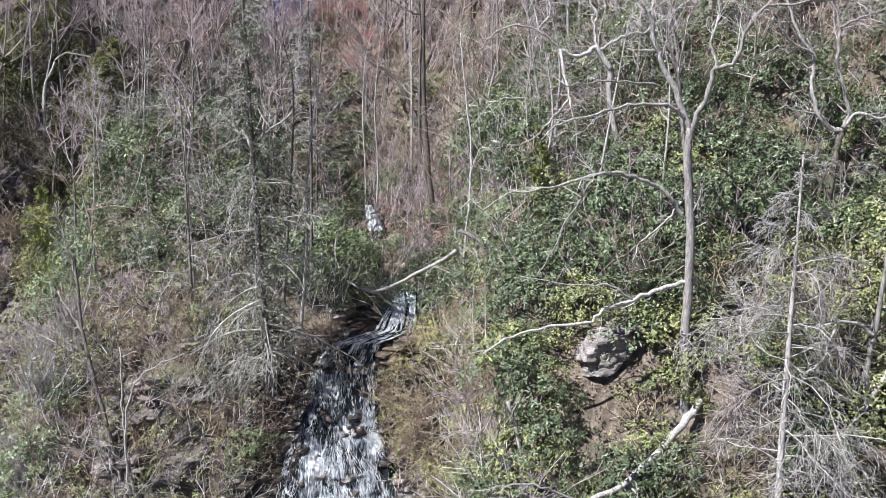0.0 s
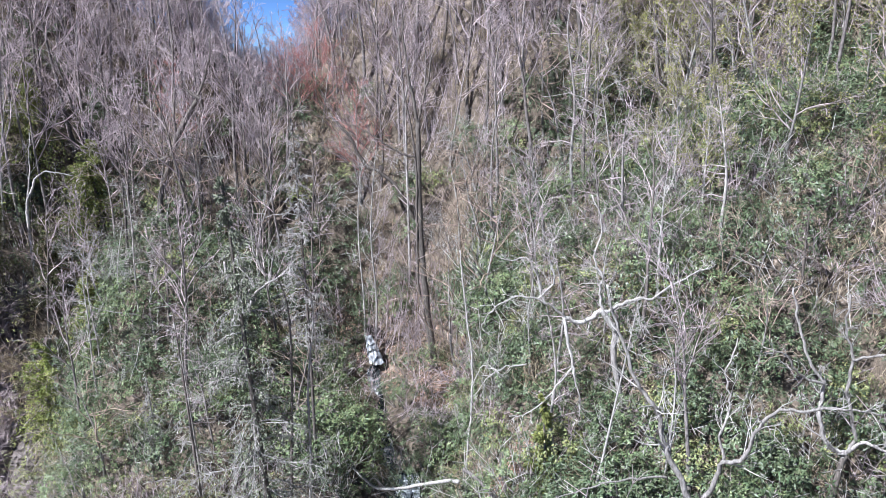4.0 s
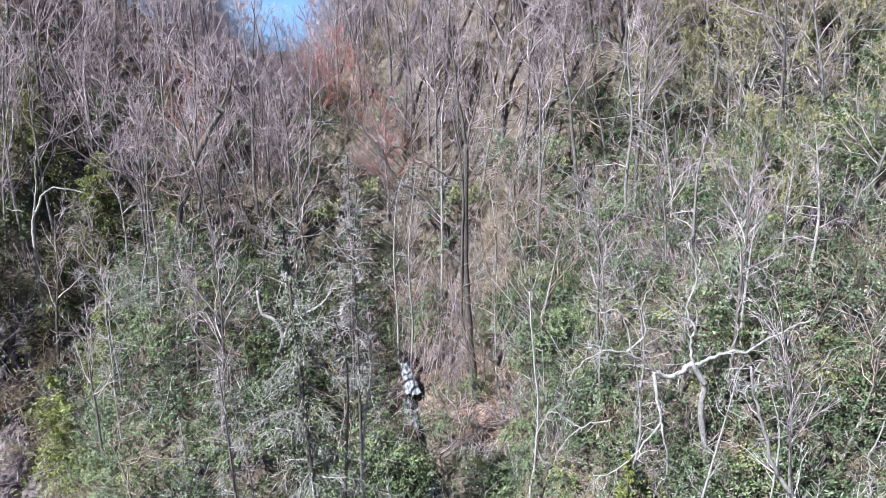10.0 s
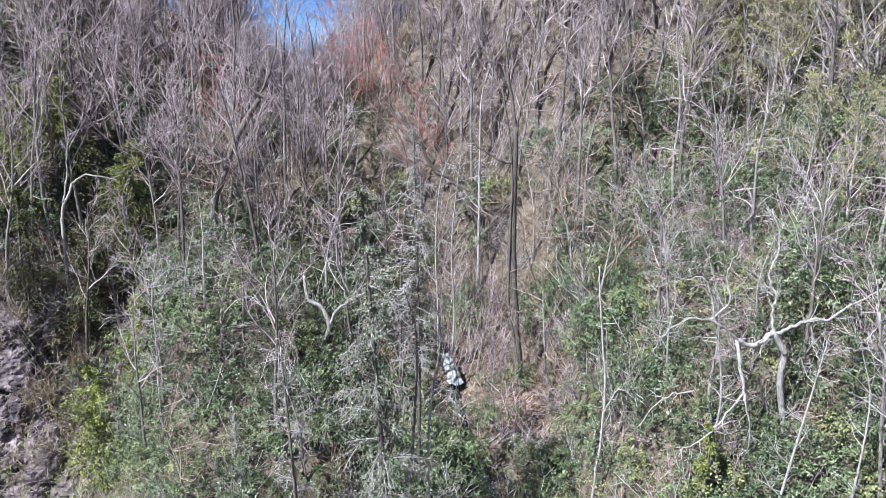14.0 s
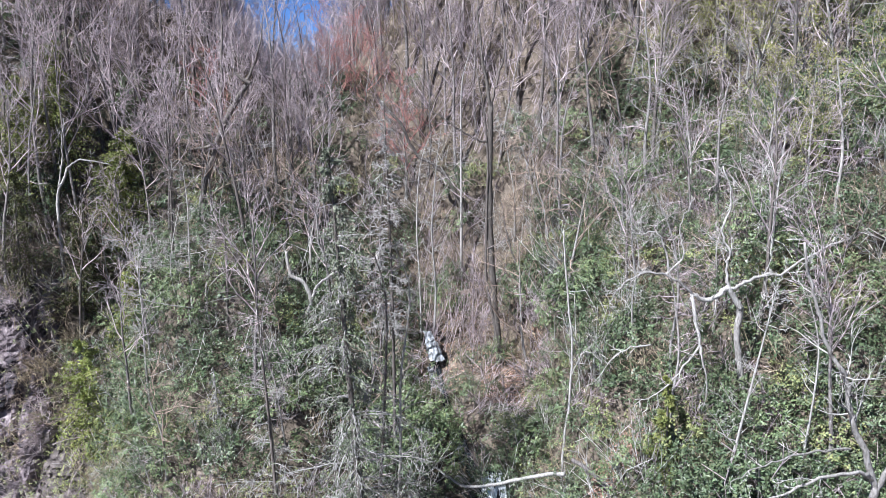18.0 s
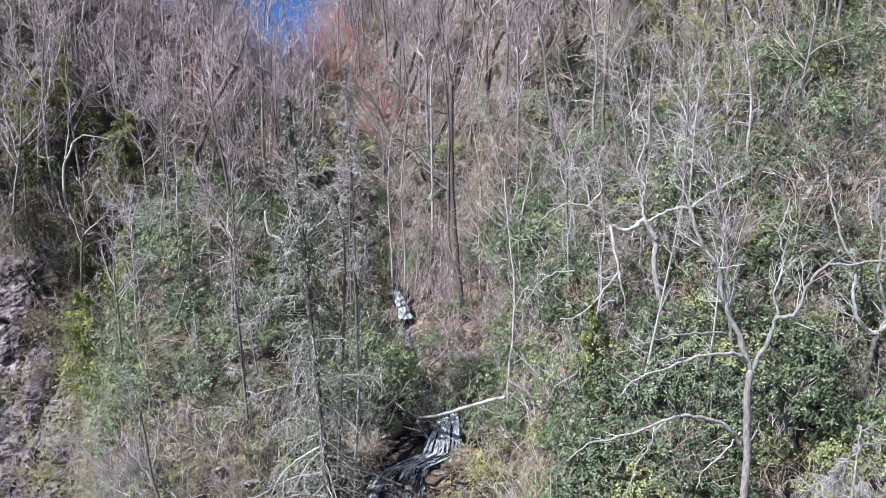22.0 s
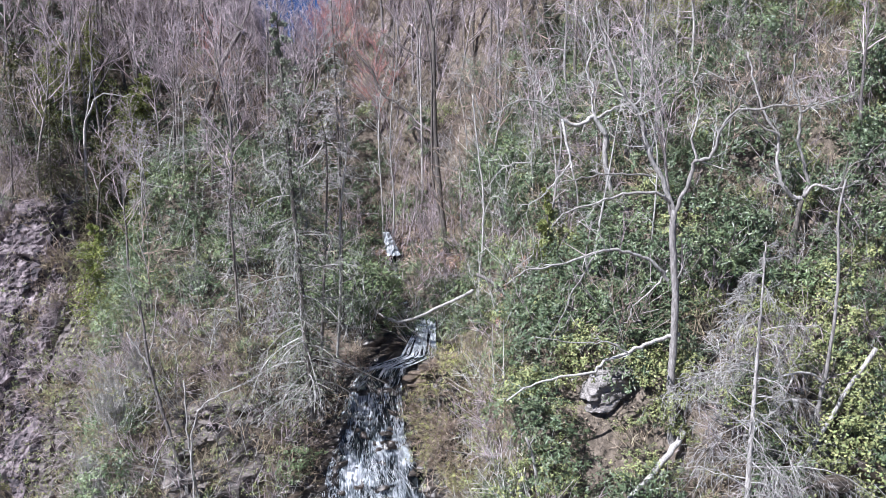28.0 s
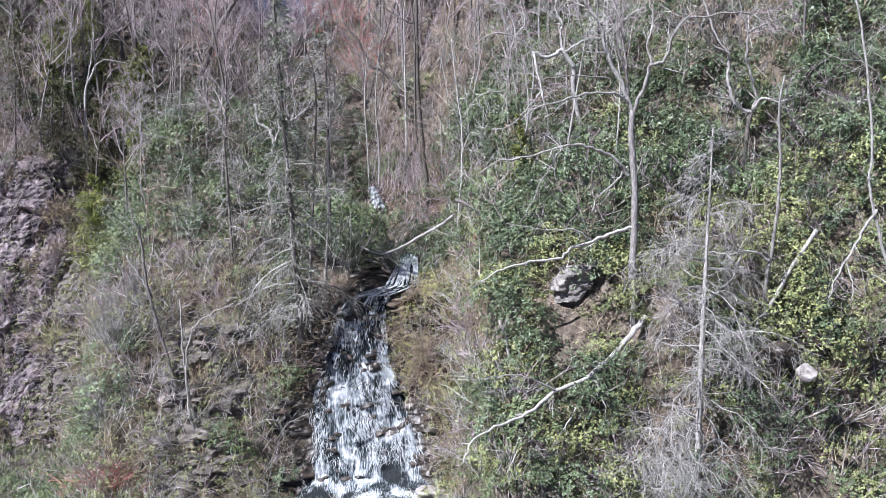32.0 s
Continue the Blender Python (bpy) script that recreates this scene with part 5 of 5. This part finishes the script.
def make_fall():
    r = random.Random(21)
    fall = thing("waterfall", "white cascade of water tumbling down stepped dark rock", "waterfall")
    nu, nv = 46, 190
    g = Geo()
    for i in range(nv):
        for j in range(nu):
            p = fall_at(i / (nv - 1), j / (nu - 1))
            edge = min(j, nu - 1 - j) / 4
            p.y += 0.5 * max(0, 1 - edge) + 0.10 * noise.noise((p.x * 5, p.z * 1.2, 4.0))
            g.v.append(p)
    for i in range(nv - 1):
        for j in range(nu - 1):
            a = i * nu + j
            g.f.append((a, a + nu, a + nu + 1, a + 1))
    part("water_sheet", g, WATER, fall, "clear dark water sliding over rock")
    # thin white strands, gathered into braids that part round the rocks
    s, d = Geo(), Geo()
    for k in range(13000):
        v, u = r.uniform(0.0, 0.86), r.uniform(0.02, 0.98)
        white = float(np.interp(v, (0, 0.10, 0.17, 0.24, 0.34, 0.42, 0.52, 0.66, 0.84, 0.9), (0.34, 0.42, 0.24, 0.10, 0.06, 0.16, 0.20, 0.26, 0.32, 0.05)))
        if v > 0.48:
            white += 0.08 if u > 0.36 else (0.08 if u < 0.13 else -0.16)
        white += (0.85 if v > 0.3 else 0.5) * noise.noise((u * 5.0, v * 9.0, 2.0)) + 0.7 * noise.noise((u * 15.0, v * 13.0, 5.0))
        if r.random() > white:
            continue
        run, w, out = r.uniform(0.01, 0.035), r.uniform(0.25, 1.0) ** 2 * 0.012 + 0.003, 0.03 + 0.08 * r.random()
        pts = []
        for h in range(6):
            pts.append(fall_at(min(1, v + run * h / 5), min(0.99, max(0.01, u)), out))
            u += r.gauss(0, 0.007)
        s.tube(pts, [w * x for x in (0.2, 0.8, 1.1, 1.0, 0.7, 0.15)], 4)
        if r.random() < 0.3:
            p = pts[3] + Vector((r.uniform(-.15, .15), -r.uniform(0.02, 0.15), r.uniform(-.15, .15)))
            e = rand_dir(r)
            d.leaf(p, e, e.cross(rand_dir(r)).normalized(), r.uniform(0.02, 0.05), r.uniform(0.02, 0.04))
    part("foam", s, FOAM, fall, "white broken strands of foam")
    part("spray", d, FOAM, fall)
    # the little fall higher up the stream
    up = thing("waterfall", "small white cascade higher up the wooded stream", "waterfall")
    g = Geo()
    for i in range(36):
        for j in range(20):
            s, t = i / 35, j / 19
            x = -4.55 + 0.3 * s + t * (0.38 + 0.45 * s) + 0.08 * noise.noise((t * 4, s * 5, 3.0))
            z = 23.9 - 1.35 * s + 0.1 * noise.noise((t * 6, s * 3, 8.0))
            g.v.append(Vector((x, 40.9 - 0.7 * s - 0.2 * math.sin(math.pi * t) - 0.5 * strata(x, z, 0.4, 0.3), z)))
    for i in range(35):
        for j in range(19):
            a = i * 20 + j
            g.f.append((a, a + 20, a + 21, a + 1))
    part("water_sheet", g, THIN_WATER, up, "thin white broken water")
    # stream between the two
    g = Geo()
    line = ((-4.1, 41.2), (-4.0, 39.8), (-3.6, 38.0), (-3.2, 36.5), (-2.8, 35.0), (-2.2, 33.6))
    c = curve([(x, y, float(land(x, y)) + 0.25) for x, y in line], 40)
    for p in c:
        for j in range(7):
            g.v.append(p + Vector(((j - 3) * 0.11, 0, 0.03 * math.sin(p.y * 9 + j))))
    for i in range(39):
        for j in range(6):
            a = i * 7 + j
            g.f.append((a, a + 7, a + 8, a + 1))
    ob = new("stream", g.mesh("stream", WATER))
    tagged(ob, "shallow mountain stream above the falls", "water", kind="structure")


make_fall()
rock_face("rock_face", "wet dark layered rock behind the waterfall", -9.2, 1.0, 8.2, 19.0, ROCK_WET, 0.35, 0.14)
rock_face("bank_face", "broken brown-grey ledges of the stream bank", -14.5, -8.4, 8.6, 17.4, ROCK, 0.22, 0.18)
rock_face("cliff", "pinkish-grey layered cliff streaked with dark seams", -38.0, -22.6, 8.5, 26.6, ROCK_CLIFF, 0.75, 0.13, 0.5, "blocks")
rock_face("side_ledge", "dark broken ledges beside the cliff", -24.2, -20.8, 9.5, 21.0, ROCK, 0.4, 0.15, 0.6, "blocks")


def bank_brush():
    """Brown tangles and budding twigs that hang over both edges of the falls."""
    r = random.Random(88)
    kinds = {m: [brush(r, 0.7, 1.3, 22, m, 0.9, 4) for _ in range(4)] for m in (TWIG_BROWN, DRY)}
    buds = [shrub(r, 0.9, 1.3, LEAF_BUD, 340, 0.065, 0.042, 0.0, plain=True)[1] for _ in range(4)]
    sheaf = {TWIG_BROWN: Scatter(), DRY: Scatter(), LEAF_BUD: Scatter()}
    for k in range(105):
        v = r.uniform(0.14, 0.95)
        right = r.random() < 0.75
        off = r.uniform(0.15, 2.2)
        p = fall_at(v, 1.0 if right else 0.0) + Vector((off if right else -off, 0.35 - (0.75 * off if right else 0.1 * off), 0.1))
        if right and v < 0.36 and off < 1.3:
            continue
        size = r.uniform(0.55, 1.05)
        m = pose(*p, r.uniform(25, 60), r.uniform(-45, 5) if right else r.uniform(-5, 35), r.uniform(-30, 30)) @ Matrix.Diagonal((size, size, size, 1))
        if right and r.random() < 0.75 - 0.9 * v + 0.12 * off:
            sheaf[LEAF_BUD].add(r.choice(buds), m)
            if r.random() < 0.5:
                continue
        elif off < 0.5 and r.random() < 0.6:
            continue
        mat = DRY if r.random() < (0.45 if right else 0.6) else TWIG_BROWN
        sheaf[mat].add(r.choice(kinds[mat]), m)
    tagged(new("brush", sheaf[TWIG_BROWN].mesh("brush", TWIG_BROWN)), "brown tangled brush overhanging the edges of the falls", "undergrowth", kind="stuff")
    tagged(new("brush", sheaf[DRY].mesh("brush", DRY)), "tan dead stems leaning over the falls", "undergrowth", kind="stuff")
    tagged(new("thicket", sheaf[LEAF_BUD].mesh("thicket", LEAF_BUD)), "olive budding shoots on the bank of the falls", "undergrowth", kind="stuff")


bank_brush()


def cliff_tufts():
    """Dead grass and twigs that hang from the ledges of the cliff."""
    r = random.Random(52)
    mats = (DRY, TWIG_BROWN, TWIG)
    kinds = {m: [brush(r, 0.6, 1.1, 26, m, 0.8, 4) for _ in range(3)] for m in mats}
    olive = [shrub(r, 0.8, 1.1, LEAF_BUD, 300, 0.07, 0.045, 0.0, plain=True)[1] for _ in range(3)]
    sheaf = {m: Scatter() for m in mats + (LEAF_BUD,)}
    for _ in range(150):
        x, z = -22.3 - 12 * r.random() ** 1.3, r.uniform(9, 26.5)
        if noise.noise((x * 0.28, z * 0.45, 6.0)) < (-0.1 if x > -25 else 0.1):
            continue
        size = r.uniform(0.6, 1.2)
        m = pose(x, face_y(x, z) - 0.75, z, r.uniform(20, 65), r.uniform(-25, 25), r.uniform(-40, 40)) @ Matrix.Diagonal((size, size, size, 1))
        mat = r.choice(mats + (DRY, LEAF_BUD))
        sheaf[mat].add(r.choice(olive if mat is LEAF_BUD else kinds[mat]), m)
    for mat, label in ((DRY, "tan dead grass hanging from the ledges of the cliff"), (TWIG_BROWN, "brown brush rooted in the seams of the cliff"), (TWIG, "grey leafless twigs on the face of the cliff"),
                       (LEAF_BUD, "olive budding tufts on the ledges of the cliff")):
        tagged(new("brush", sheaf[mat].mesh("brush", mat)), label, "undergrowth", kind="stuff")


cliff_tufts()


def stones():
    r = random.Random(33)
    wet = [boulder(r, (1, 0.8, 0.6), r.uniform(0.6, 1.0)) for _ in range(6)]
    slab = [boulder(r, (1.3, 0.8, 0.42), r.uniform(0.5, 0.9), 10) for _ in range(6)]
    for me in wet:
        me.materials.append(ROCK_WET)
    dry = [me.copy() for me in slab]
    pale = [me.copy() for me in slab]
    for me, mat in [(m, ROCK_WET) for m in slab] + [(m, ROCK) for m in dry] + [(m, ROCK_PALE) for m in pale]:
        me.materials.append(mat)

    round_pale = [boulder(r, (1, 0.9, 0.85), 1.0, 5)]
    round_pale[0].materials.append(ROCK_PALE)

    def put(pool, p, size, label, group, tilt=18):
        ob = tagged(new("rock", r.choice(pool)), label, "rock", group)
        ob.matrix_basis = pose(*p, r.uniform(-tilt, tilt), r.uniform(-tilt, tilt), r.uniform(-40, 40)) @ Matrix.Diagonal((size, size, size, 1))

    for k in range(44):      # in the water
        v = r.uniform(0.25, 0.93)
        p = fall_at(v, r.uniform(0.06, 0.94))
        put(wet, p + Vector((0, 0.06, -0.1)), r.uniform(0.15, 0.42), "dark wet rock breaking the falling water", "rocks in the waterfall")
    for k in range(60):      # both banks of the fall
        v = r.uniform(0.12, 0.95)
        left = r.random() < 0.75
        p = fall_at(v, -0.03 if left else 1.03)
        off = r.uniform(0.0, 1.0)
        p += Vector((-off if left else off, r.uniform(-0.1, 0.4) - (0.55 * off if not left else 0), -0.1))
        put(slab, p + Vector((0, 0.3, 0)), r.uniform(0.3, 0.75), "wet dark ledge rock at the edge of the falls", "rocks beside the waterfall")
    brown = [me.copy() for me in slab]
    for me in brown:
        me.materials[0] = ROCK_LEDGE
    for k in range(12):      # brown slabs that step down beside the head of the falls
        v = 0.16 + 0.017 * k
        p = fall_at(v, 1.0) + Vector((r.uniform(0.3, 1.2), r.uniform(-0.25, 0.1), -0.15))
        put(brown, p, r.uniform(0.4, 0.62), "brown damp slab beside the head of the falls", "rocks beside the waterfall", 9)
    for k in range(18):      # ledges of the bank beside the fall
        x = r.uniform(-13.5, -7.0)
        q = r.uniform(28.3, 32.2)
        y = q + float(np.interp(x, SHIFT_X, SHIFT_D))
        put(dry + (slab if x > -9.5 else dry), (x, y - 0.35, ground_z(x, y)), r.uniform(0.3, 0.6), "layered grey-brown ledge rock on the bank", "bank ledges", 10)
    for k in range(9):     # fallen blocks of the cliff
        x = r.uniform(-32, -21)
        q = r.uniform(26.5, 29.5)
        y = q + float(np.interp(x, SHIFT_X, SHIFT_D))
        put(dry + pale, (x, y - 0.3, ground_z(x, y) + 0.1), r.uniform(0.4, 0.9), "weathered block fallen from the cliff", "cliff blocks", 20)
    bm = bmesh.new()         # the outcrop: one squared block with open bedding joints
    bmesh.ops.create_cube(bm, size=2.0)
    bmesh.ops.subdivide_edges(bm, edges=bm.edges, cuts=22, use_grid_fill=True)
    for v in bm.verts:
        x, y, z = v.co
        lay = noise.cell(Vector((round(x * 0.8 + 0.3 * z), 0, math.floor(z * 2.4 + 0.5 * noise.noise((x, y, z)))))) - 0.5
        k = 1 + 0.22 * lay + 0.10 * noise.noise((x * 2.5, y * 2.5, z * 5)) - 0.12 * (abs(x * y) + z * z * abs(x)) ** 2
        v.co = Vector((x * k * 0.95 + 0.25 * z, y * k * 0.7, z * 0.85 + 0.12 * x + 0.08 * noise.noise((x * 3, y * 3, z * 3))))
    me = bpy.data.meshes.new("outcrop")
    bm.to_mesh(me)
    bm.free()
    me.materials.append(ROCK_BLOCK)
    ob = tagged(new("outcrop", me), "grey layered rock outcrop half buried in the bank", "rock")
    ob.matrix_basis = pose(5.3, 21.7, 19.1, 0, 4, 8) @ Matrix.Diagonal((0.86, 0.9, 0.84, 1))
    # dark rocks added where the bank only has a shaded hollow
    for p, size in (((12.1, 17.9, 16.8), 0.85), ((13.3, 18.1, 17.2), 0.75)):
        put(wet, p, size, "dark rock standing in for the shade of a hollow in the bank", "hollow rocks", 14)
    put(round_pale, (12.5, 16.9, 16.2), 0.4, "pale rounded boulder by a dark hollow", "", 5)
    for p, s in (((-0.6, 26.8, 9.1), 0.8), ((0.4, 26.2, 9.0), 0.7), ((-1.8, 26.5, 8.8), 0.6)):
        put(pale, p, s, "pale boulder at the foot of the falls", "pool boulders", 8)
    for p, s in (((-5.0, 42.0, 23.3), 0.6), ((-3.5, 41.9, 23.0), 0.6), ((-4.3, 42.2, 23.7), 0.6), ((-5.1, 41.4, 22.5), 0.5)):
        put(wet, p, s, "dark wet rock behind the small cascade", "rocks beside the small cascade", 8)
    # the dark colour of these blocks does for the shade of the undercut
    for p, s in (((-4.9, 33.1, 18.9), 1.1), ((-5.8, 32.9, 18.4), 1.0), ((-4.1, 33.6, 19.3), 0.8)):
        put(wet, p, s, "wet rock shelf above the falls, dark in place of the undercut's shade", "rocks beside the waterfall", 6)


stones()

# ---- conifers ----
def conifer(name, label, foot, top, r0, count, longest, droop, bark, twig, needles=None, low=0.1, fine=9, spray=1, seed=0, shape=1.0, hang=-0.12, reach=0.38, wild=0.2, dense=34, thin=0.011):
    """A spruce or hemlock: straight stem with whorls of drooping boughs, dead or with needles."""
    r = random.Random(900 + seed)
    ob = thing(name, label, "tree")
    a, b = Vector(foot), Vector(top)
    st, br, nd = Geo(), Geo(), Geo()
    pts = curve([a, a.lerp(b, 0.5) + Vector((r.uniform(-.1, .1), 0, 0)), b], 14)
    st.tube(pts, [r0 * (1 - 0.9 * j / 13) + 0.01 for j in range(14)], 7)
    for k in range(count):
        u = low + (1 - low) * (k + r.random()) / count
        p = a.lerp(b, u)
        w = r.uniform(0, 6.283)
        ln = longest * ((1 - u) ** shape + 0.08) * r.uniform(0.3, 1.2)
        d = Vector((math.cos(w), math.sin(w), r.uniform(-0.25, 0.45)))
        sag = droop * r.uniform(0.4, 1.8)
        q, n = [p], 7
        for j in range(n - 1):
            d = (d + Vector((0, 0, -sag * (0.5 + j * 0.25))) + rand_dir(r) * wild).normalized()
            q.append(q[-1] + d * (ln / (n - 1)))
        rb = max(0.018, r0 * 0.26 * (1 - 0.7 * u))
        br.tube(q, [max(0.012, rb * (1 - 0.8 * j / (n - 1))) for j in range(n)], 4)
        twigs_on(r, br, q, rb * 0.8, fine, ln * reach, spray, 0.3, hang, (0.5, 1.2), 0.15, 3, thin)
        if needles:
            for j in range(1, n):
                for _ in range(dense):
                    c = q[j - 1].lerp(q[j], r.random()) + rand_dir(r) * (0.22 * ln)
                    way = (d + rand_dir(r) * 0.9).normalized()
                    nd.leaf(c, way, way.cross(rand_dir(r)).normalized(), r.uniform(0.09, 0.2), r.uniform(0.03, 0.07), 0.1)
    part("trunk", st, bark, ob)
    part("bough_crown", br, twig, ob)
    if needles:
        part("needle_foliage", nd, needles, ob)
    return ob


conifer("dead_spruce", "dying spruce with drooping lichen-grey boughs beside the falls", (-6.9, 28.9, 16.0), (-7.95, 28.8, 34.4), 0.19, 92, 4.4, 0.15, BARK_DARK, TWIG_GREY, LICHEN, low=0.05, fine=13, seed=1, shape=1.0, hang=-0.32, reach=0.42, dense=20)
conifer("dead_spruce", "pale feathery dead hemlock spire", (-5.95, 33.0, 19.5), (-6.1, 33.0, 36.0), 0.08, 110, 1.7, 0.10, BARK_DARK, TWIG_GREY, low=0.4, fine=11, seed=2, shape=0.6)
conifer("dead_hemlock", "dead grey hemlock with a mass of hanging bleached boughs", (8.9, 17.8, 9.0), (9.7, 17.8, 24.8), 0.14, 96, 6.2, 0.09, BARK_GREY, TWIG_GREY, low=0.14, fine=20, thin=0.0085, seed=3, shape=0.8, hang=-0.35, reach=0.45, wild=0.42)
conifer("dead_hemlock", "small dead conifer with fine grey twigs", (-10.65, 31.2, 17.5), (-11.15, 31.2, 28.6), 0.09, 50, 2.7, 0.15, BARK_DARK, TWIG_GREY, low=0.2, fine=7, seed=4)
conifer("dead_hemlock", "dead conifer with drooping grey sprays on the bank", (-13.2, 33.4, 18.5), (-13.4, 33.2, 25.0), 0.08, 34, 2.0, 0.16, BARK_GREY, TWIG_GREY, low=0.25, fine=7, seed=5)
conifer("hemlock", "olive-green hemlock above the side gully", (-20.97, 45.47, 26.97), (-20.07, 45.47, 33.92), 0.10, 84, 2.4, 0.06, BARK_DARK, TWIG, NEEDLE, low=0.08, fine=4, spray=0, seed=6, shape=0.6)
conifer("hemlock", "yellow-green young hemlock above the cliff", (-20.6, 38.0, 18.4), (-20.4, 37.8, 24.8), 0.09, 52, 2.9, 0.06, BARK_DARK, TWIG, LEAF_YELLOW, low=0.05, fine=4, spray=0, seed=7)
conifer("hemlock", "olive young hemlock beside a leaf-covered hollow", (3.8, 27.2, 20.6), (3.7, 27.0, 26.6), 0.08, 34, 1.5, 0.06, BARK_DARK, TWIG, NEEDLE, low=0.08, fine=4, spray=0, seed=8)
conifer("hemlock", "dark olive hemlock high on the slope", (-27.5, 47.0, 29.0), (-27.2, 47.0, 38.5), 0.12, 44, 1.7, 0.06, BARK_DARK, TWIG, NEEDLE, low=0.15, fine=4, spray=0, seed=9)

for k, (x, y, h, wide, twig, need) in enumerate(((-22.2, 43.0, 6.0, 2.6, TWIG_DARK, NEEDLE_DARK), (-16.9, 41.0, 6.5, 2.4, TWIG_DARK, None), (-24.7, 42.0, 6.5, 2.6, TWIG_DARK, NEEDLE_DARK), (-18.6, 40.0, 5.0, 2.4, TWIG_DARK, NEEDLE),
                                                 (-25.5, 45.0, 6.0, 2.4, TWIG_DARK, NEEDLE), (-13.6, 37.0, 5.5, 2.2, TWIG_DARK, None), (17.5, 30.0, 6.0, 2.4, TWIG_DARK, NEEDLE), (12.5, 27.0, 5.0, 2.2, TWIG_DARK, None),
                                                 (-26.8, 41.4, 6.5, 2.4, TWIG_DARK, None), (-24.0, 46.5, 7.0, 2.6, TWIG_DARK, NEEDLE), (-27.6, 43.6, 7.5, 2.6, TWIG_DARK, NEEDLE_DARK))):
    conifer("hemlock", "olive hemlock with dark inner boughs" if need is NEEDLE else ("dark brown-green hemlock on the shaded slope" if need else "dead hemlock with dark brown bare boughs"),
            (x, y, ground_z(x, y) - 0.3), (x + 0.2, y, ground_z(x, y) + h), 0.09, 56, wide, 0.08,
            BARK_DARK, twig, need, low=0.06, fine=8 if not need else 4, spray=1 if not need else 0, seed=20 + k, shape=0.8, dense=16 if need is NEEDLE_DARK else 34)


# ---- fallen leaves ----
def leaf_drift(label, cx, cy, rx, ry, count, seed):
    r = random.Random(seed)
    g = Geo()
    for _ in range(count):
        a, d = r.uniform(0, 6.283), math.sqrt(r.random())
        x, y = cx + math.cos(a) * d * rx, cy + math.sin(a) * d * ry
        p = Vector((x, y, ground_z(x, y) + r.uniform(0.01, 0.08)))
        way = Vector((r.uniform(-1, 1), r.uniform(-1, 1), r.uniform(-0.2, 0.6))).normalized()
        g.leaf(p, way, way.cross(Vector((0, -0.4, 1))).normalized(), r.uniform(0.07, 0.14), r.uniform(0.05, 0.09), 0.2)
    tagged(new("leaf_drift", g.mesh("leaf_drift", FALLEN, False)), label, "fallen leaves", kind="stuff")


leaf_drift("orange-brown drift of fallen leaves in a hollow", 2.45, 28.85, 1.05, 0.75, 2600, 1)
leaf_drift("pinkish-brown fallen leaves below a dark tree", -0.3, 38.2, 1.5, 1.4, 2400, 2)
leaf_drift("fallen leaves on the open streamside slope", -3.2, 42.8, 3.2, 4.0, 3600, 3)
leaf_drift("rusty leaf litter on the bare bank", 10.4, 18.2, 1.2, 0.8, 1400, 4)


def scattered_leaves():
    """Dead leaves strewn over the whole slope."""
    r = random.Random(77)
    g = Geo()
    for _ in range(26000):
        y = 14 + 36 * r.random()
        x = r.uniform(-0.58, 0.58) * (y + 13)
        if -9.5 < x < 0.4 and y < 33:
            continue
        p = Vector((x, y, ground_z(x, y) + r.uniform(0.01, 0.12)))
        way = Vector((r.uniform(-1, 1), r.uniform(-1, 1), r.uniform(-0.6, 0.8))).normalized()
        g.leaf(p, way, way.cross(rand_dir(r)).normalized(), r.uniform(0.08, 0.18), r.uniform(0.05, 0.1), 0.2)
    tagged(new("leaf_litter", g.mesh("leaf_litter", DRY, False)), "dead brown leaves strewn over the hillside", "fallen leaves", kind="stuff")


scattered_leaves()
